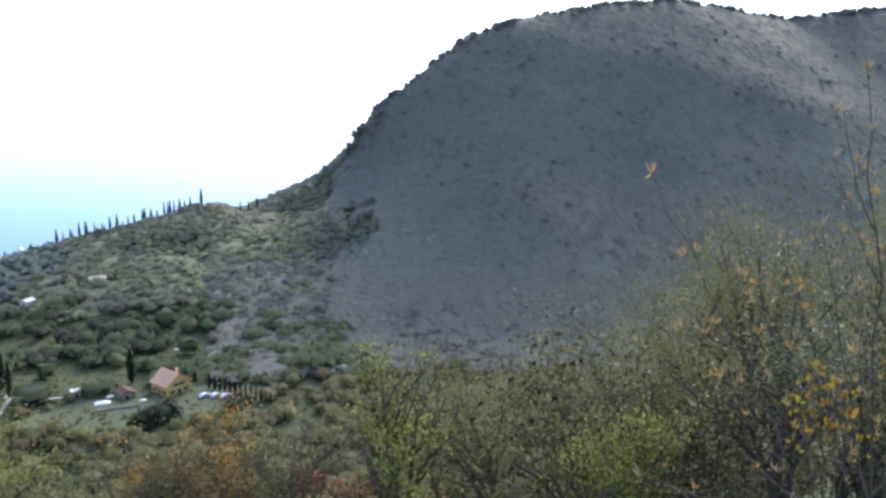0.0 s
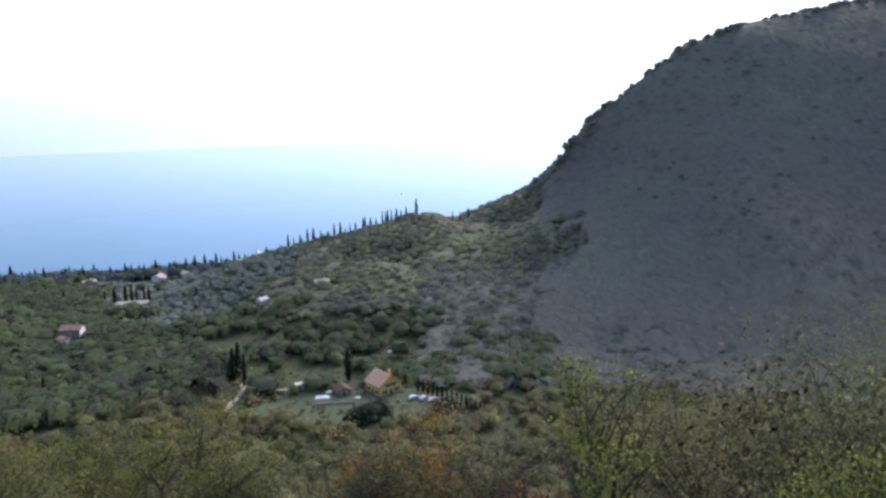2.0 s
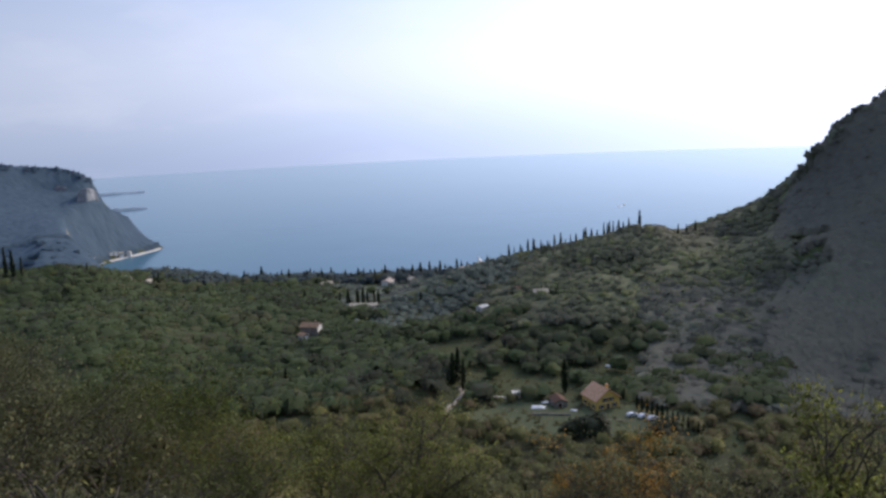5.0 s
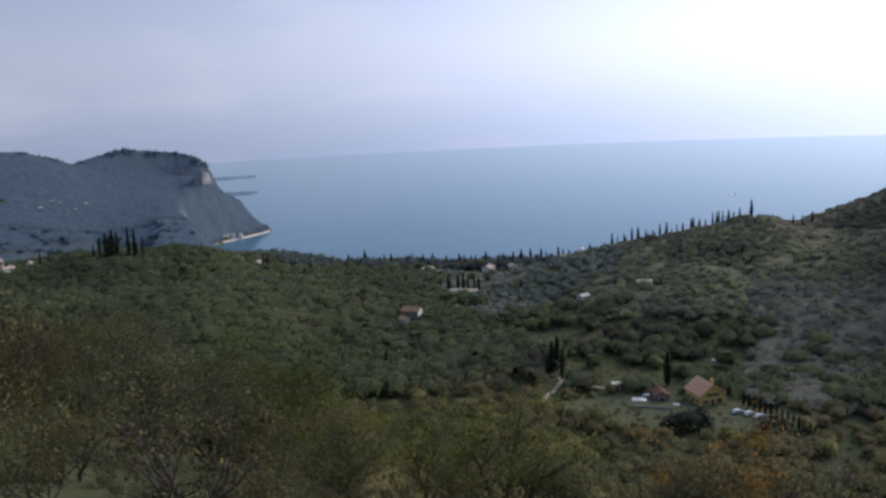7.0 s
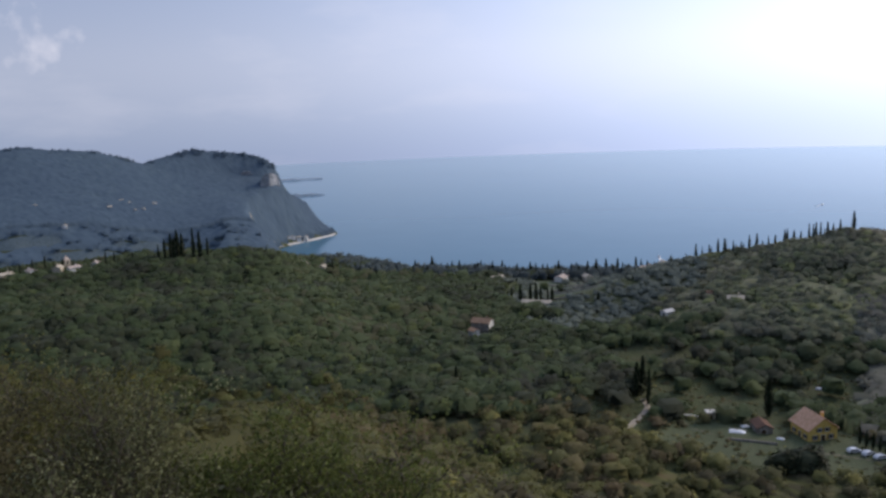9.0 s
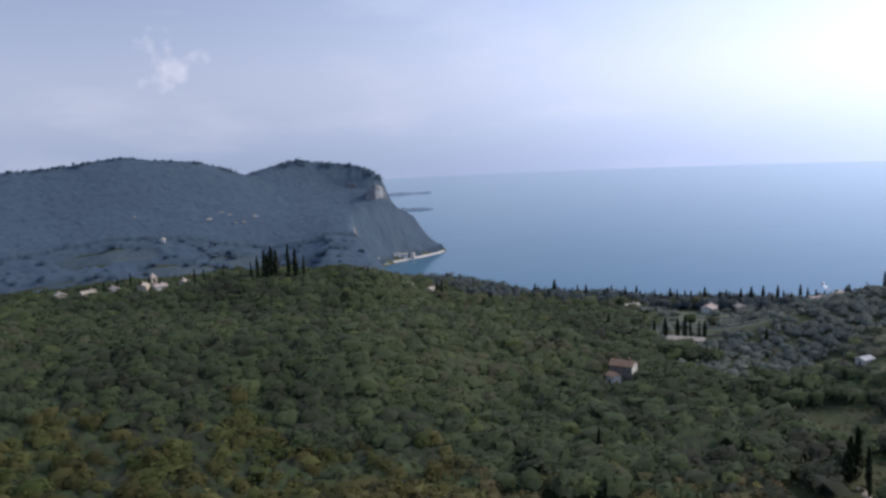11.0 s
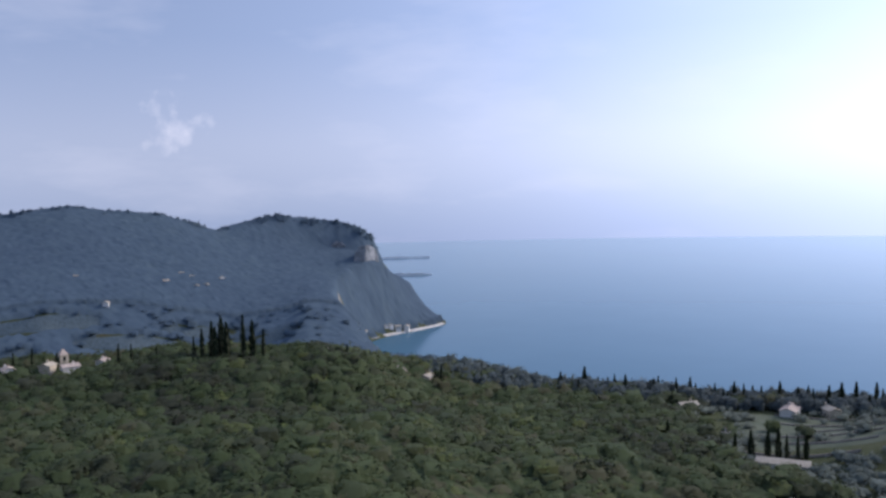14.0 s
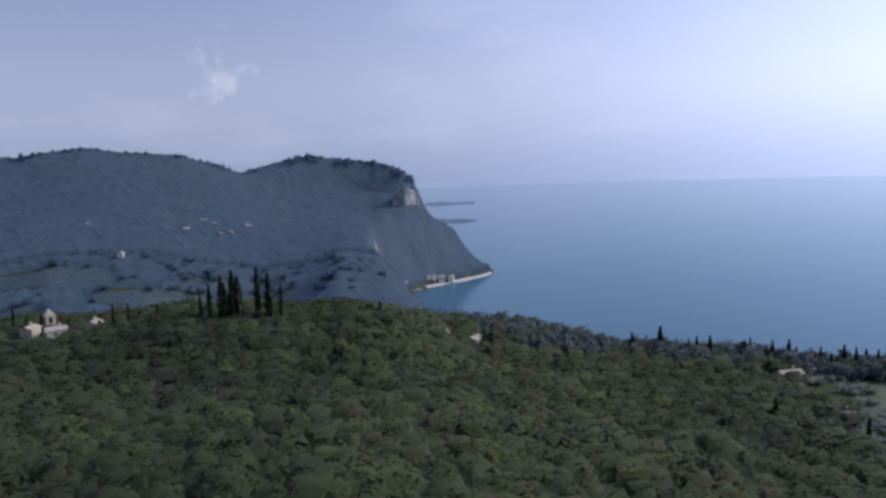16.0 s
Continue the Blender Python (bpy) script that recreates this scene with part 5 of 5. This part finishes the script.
for a in range(4):
    w = box("opening", (-0.6, -1.86, 7.2, 0.6, -1.78, 9.2), M_pane, tower)
    w.matrix_basis = pose(0, 0, 0, 0, 0, 90 * a)


# ---- yard of the farmhouse ----
def car(az, d, turn, label):
    x, y = spot(az, d)
    root = tagged(new("car"), label, "car", "parked cars")
    root.matrix_basis = pose(x, y, height(x, y) + 0.02, 0, 0, turn) @ Matrix.Scale(squeeze(d), 4)
    bm = bmesh.new()
    sec = [(-2.1, 0.35), (2.1, 0.35), (2.15, 0.75), (1.2, 0.95), (0.6, 1.42), (-1.2, 1.45), (-2.0, 0.95)]
    a = [bm.verts.new((p, -0.85, q)) for p, q in sec]
    b = [bm.verts.new((p, 0.85, q)) for p, q in sec]
    bm.faces.new(a)
    bm.faces.new(b[::-1])
    for i in range(7):
        bm.faces.new((a[i], b[i], b[(i + 1) % 7], a[(i + 1) % 7]))
    bmesh.ops.bevel(bm, geom=bm.edges[:], offset=0.08, segments=1, affect="EDGES")
    part("body", bm, M_car, root)
    for s in (-1, 1):
        box("side_window", (-1.2, s * 0.86 - 0.02, 0.98, 0.75, s * 0.86 + 0.02, 1.32), M_pane, root)
    wind = box("windscreen", (-0.02, -0.72, -0.26, 0.02, 0.72, 0.26), M_pane, root)
    wind.matrix_basis = pose(0.95, 0, 1.2, 0, -38, 0)
    for wx, s in itertools.product((-1.3, 1.3), (-1, 1)):
        bm = bmesh.new()
        bmesh.ops.create_cone(bm, cap_ends=True, segments=14, radius1=0.33, radius2=0.33, depth=0.22, matrix=pose(wx, s * 0.8, 0.33, 90, 0, 0))
        part("wheel", bm, M_tyre, root)


car(12.75, 274, 40, "white car parked on the farmhouse drive")
car(12.0, 273, 65, "white car parked beside the cypress hedge")
car(11.3, 271, 50, "white van-like car parked beside the hedge")


def drape(name, label, category, centre, mat, wide, lift, kind="structure", along=3.0):
    """A strip laid over the ground along a line of (az, d)."""
    pts = [Vector(spot(*c)) for c in centre]
    fine = []
    for p, q in zip(pts[:-1], pts[1:]):
        n = max(2, int((q - p).length / along))
        fine += [p.lerp(q, i / n) for i in range(n)]
    fine.append(pts[-1])
    V, F = [], []
    for i, p in enumerate(fine):
        t = (fine[min(i + 1, len(fine) - 1)] - fine[max(i - 1, 0)]).normalized()
        nrm = Vector((-t.y, t.x))
        w = wide * (0.85 + 0.3 * patchy(np.array([p.x]), np.array([p.y]), 4, 3)[0])
        for s in (-1, -0.33, 0.33, 1):
            c = p + nrm * (w * 0.5 * s)
            V.append((c.x, c.y, height(c.x, c.y) + (lift if abs(s) < 1 else -0.15)))
    for i in range(len(fine) - 1):
        for k in range(3):
            F.append((i * 4 + k, i * 4 + k + 1, i * 4 + k + 5, i * 4 + k + 4))
    return tagged(raw(name, V, F, mat, smooth=True), label, category, kind=kind)


drape("track", "pale gravel farm track winding through the trees", "track", [(26.9, 273), (26.3, 283), (25.7, 292), (25.2, 302), (25.5, 311)], M_gravel, 3.2, 0.2)
drape("drive", "gravel drive across the farmyard", "track", [(22.5, 282), (20, 273), (17, 269), (13.5, 270), (11, 268)], M_dirt, 2.4, 0.15)
drape("lake_road", "pale road and beach along the far headland", "road", [(50.75, 948), (49.9, 962), (49.0, 990), (47.42, 1030), (46.3, 1066), (45.9, 1086)], M_shingle, 5.5, 0.5)


def sheet_heap(az, d, wide, turn, seed):
    """Crumpled white sheeting thrown over a stack."""
    rng2 = np.random.default_rng(seed)
    x, y = spot(az, d)
    n = 9
    V, F = [], []
    for i, j in itertools.product(range(n), range(n)):
        u, v = i / (n - 1) * 2 - 1, j / (n - 1) * 2 - 1
        e = max(abs(u), abs(v))
        V.append((u * wide / 2, v * wide * 0.3, (0.55 * (1 - e ** 3) + rng2.uniform(-0.12, 0.12)) if e < 1 else 0.0))
    for i, j in itertools.product(range(n - 1), range(n - 1)):
        F.append((i * n + j, i * n + n + j, i * n + n + j + 1, i * n + j + 1))
    ob = raw("plastic_sheeting", V, F, M_sheet)
    ob.matrix_basis = pose(x, y, height(x, y) + 0.03, 0, 0, turn) @ Matrix.Scale(squeeze(d), 4)
    tagged(ob, "crumpled white plastic sheeting over a stack", "sheeting", "sheeting in the yard")


sheet_heap(19.6, 281, 5.5, 20, 1)
sheet_heap(19.1, 287, 3.2, 50, 2)
sheet_heap(17.0, 278, 2.6, 10, 3)
sheet_heap(14.4, 336, 3.0, 0, 4)


def dry_wall(az0, az1, d0, d1, tall, mat, label):
    p, q = Vector(spot(az0, d0)), Vector(spot(az1, d1))
    n = max(2, int((q - p).length / 3))
    V, F = [], []
    t = (q - p).normalized()
    nrm = Vector((-t.y, t.x)) * 0.3
    for i in range(n + 1):
        c = p.lerp(q, i / n)
        z = height(c.x, c.y)
        for o, h in ((nrm, -0.5), (nrm, tall), (-nrm, tall), (-nrm, -0.5)):
            V.append((c.x + o.x, c.y + o.y, z + h + (0.08 * math.sin(i * 2.3) if h > 0 else 0)))
    for i in range(n):
        for k in range(3):
            F.append((i * 4 + k, i * 4 + k + 1, i * 4 + k + 5, i * 4 + k + 4))
    F += [(0, 1, 2, 3), (n * 4 + 3, n * 4 + 2, n * 4 + 1, n * 4)]
    tagged(raw("garden_wall", V, F, mat), label, "wall", "walls in the fields")


dry_wall(21.6, 23.0, 292, 294, 0.8, M_white, "low whitewashed wall by the garden hut")
dry_wall(17.2, 20.2, 272, 273, 0.8, M_stone, "low stone wall along the farmyard")
for a0, a1, d0 in ((26, 31, 596), (27, 31.5, 574), (26.5, 30.5, 556), (27.5, 32.5, 538), (28, 31.5, 520), (29, 33.5, 500)):
    dry_wall(a0, a1, d0, d0 + 6, 1.0, M_stone, "low terrace wall across a field by the shore")

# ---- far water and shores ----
# mist over the far spit and shore is painted into their base colours
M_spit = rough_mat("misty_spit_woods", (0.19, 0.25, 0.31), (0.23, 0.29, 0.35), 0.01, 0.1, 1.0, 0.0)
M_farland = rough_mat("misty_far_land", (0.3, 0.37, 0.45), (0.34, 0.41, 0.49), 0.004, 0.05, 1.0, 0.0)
rng = np.random.default_rng(9)


def far_shore(name, label, az0, az1, d, deep, tall, steps, mat):
    V, F = [], []
    for i in range(steps + 1):
        u = i / steps
        az = az0 + (az1 - az0) * u
        env = math.sin(math.pi * min(1, 0.04 + u)) ** 0.6
        for dd, zz in ((d - deep * 0.5 * env, -0.5), (d - deep * 0.2 * env, 0.5 * tall * env), (d, tall * env * rng.uniform(0.7, 1.2)), (d + deep * env, -0.5)):
            V.append((*spot(az, dd), zz * squeeze(dd)))
    for i in range(steps):
        for k in range(3):
            F.append((i * 4 + k, i * 4 + k + 1, i * 4 + k + 5, i * 4 + k + 4))
    tagged(raw(name, V, F, mat), label, "shore", kind="structure")


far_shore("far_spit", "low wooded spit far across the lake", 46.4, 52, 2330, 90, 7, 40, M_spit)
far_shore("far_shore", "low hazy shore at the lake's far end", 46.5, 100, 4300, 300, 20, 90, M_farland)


def boat(az, d, turn, label):
    x, y = spot(az, d)
    root = tagged(new("motor_boat"), label, "boat")
    root.matrix_basis = pose(x, y, 0.0, 0, 0, turn) @ Matrix.Scale(0.6, 4)
    V, F = [], []
    secs = [(-4, 1.3, 1.1), (-1, 1.6, 1.2), (2, 1.3, 1.4), (4.6, 0.08, 1.8)]
    for xx, w, h in secs:
        V += [(xx, -w, h), (xx, -w * 0.6, -0.3), (xx, w * 0.6, -0.3), (xx, w, h)]
    for i in range(3):
        for k in range(4):
            F.append((i * 4 + k, i * 4 + (k + 1) % 4, i * 4 + 4 + (k + 1) % 4, i * 4 + 4 + k))
    F += [(0, 3, 2, 1), (12, 13, 14, 15)]
    raw("hull", V, F, M_car, root)
    box("cabin", (-1.6, -0.9, 1.1, 1.2, 0.9, 2.4), M_sheet, root)
    WV = [(-4, -1.2, 0.05), (-4, 1.2, 0.05), (-34, 3.2, 0.05), (-34, -3.2, 0.05), (-4, -1.2, 0.12), (-4, 1.2, 0.12), (-34, 3.2, 0.06), (-34, -3.2, 0.06)]
    raw("wake", WV, [(0, 1, 2, 3), (4, 7, 6, 5), (0, 4, 5, 1), (2, 6, 7, 3)], M_sheet, root)


boat(23.6, 760, 120, "white motor boat trailing a wake near the shore")
boat(13.2, 1450, 80, "white motor boat trailing a wake far out")


# ---- rock faces of the headland ----
def cliff(name, label, az0, az1, z0, z1, seed, reach=1000.0):
    """A broken vertical face of pale rock standing out of the slope, its top running back into the hill."""
    rng2 = np.random.default_rng(seed)
    cols, rows = 26, 9
    V, F = [], []
    for i in range(cols + 1):
        az = az0 + (az1 - az0) * i / cols
        r = np.arange(reach, reach + 200, 1.0)  # on the sketch map
        h = land(-np.sin(np.radians(az)) * r, np.cos(np.radians(az)) * r)
        up = np.nonzero(h > z0)[0]
        d = float(r[up[0]]) if len(up) else reach + 110
        fade = math.sin(math.pi * min(1, max(0.0, i / cols))) ** 0.35
        for k in range(rows + 1):
            u = k / rows
            z = z0 - 4 + (z1 - z0 + 4) * u * (0.35 + 0.65 * fade) + rng2.uniform(-0.8, 0.8)
            V.append((*spot(az, d + 3.0 * u - 5.0 + rng2.uniform(-1.6, 1.0) * fade), z * squeeze(d)))
        V.append((*spot(az, d + (z1 - z0) / 0.5), (z0 + (z1 - z0) * 0.6 * fade) * squeeze(d)))
    n = rows + 2
    for i in range(cols):
        for k in range(n - 1):
            F.append((i * n + k, i * n + k + 1, i * n + n + k + 1, i * n + n + k))
    tagged(raw(name, V, F, M_rock), label, "cliff", kind="structure")


cliff("cliff", "pale limestone cliff at the headland's brow", 49.4, 50.7, 66, 86, 1)
cliff("cliff", "small pale rock band on the headland", 51.2, 52.0, 82, 90, 2)

# ---- the lawn below the farmhouse ----
def meadow(name, label, az0, az1, d0, d1, mat, lift=0.12, cells=(40, 22)):
    """Grass laid over the ground between two bearings and two distances, with a wandering edge."""
    V, F = [], []
    nx, ny = cells
    for i, j in itertools.product(range(nx + 1), range(ny + 1)):
        u, v = i / nx, j / ny
        az = az0 + (az1 - az0) * u
        d = d0 + (d1 - d0) * v + 3.0 * math.sin(az * 1.7 + v * 4) * (v * (1 - v) * 2 + 0.5)
        x, y = spot(az, d)
        edge = i in (0, nx) or j in (0, ny)
        V.append((x, y, height(x, y) + (-0.3 if edge else lift)))
    for i, j in itertools.product(range(nx), range(ny)):
        k = i * (ny + 1) + j
        F.append((k, k + ny + 1, k + ny + 2, k + 1))
    tagged(raw(name, V, F, mat, smooth=True), label, "meadow", kind="structure")


meadow("lawn", "rough green lawn round the farmhouse", 7.2, 25.2, 252, 292, M_lawn, 0.15, (60, 26))
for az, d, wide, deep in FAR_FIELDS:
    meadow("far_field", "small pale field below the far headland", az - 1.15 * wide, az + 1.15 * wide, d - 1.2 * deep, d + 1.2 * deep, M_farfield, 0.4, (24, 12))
meadow("field", "grassy terraced field near the shore", 26.5, 33, 512, 606, M_meadow, 0.3)
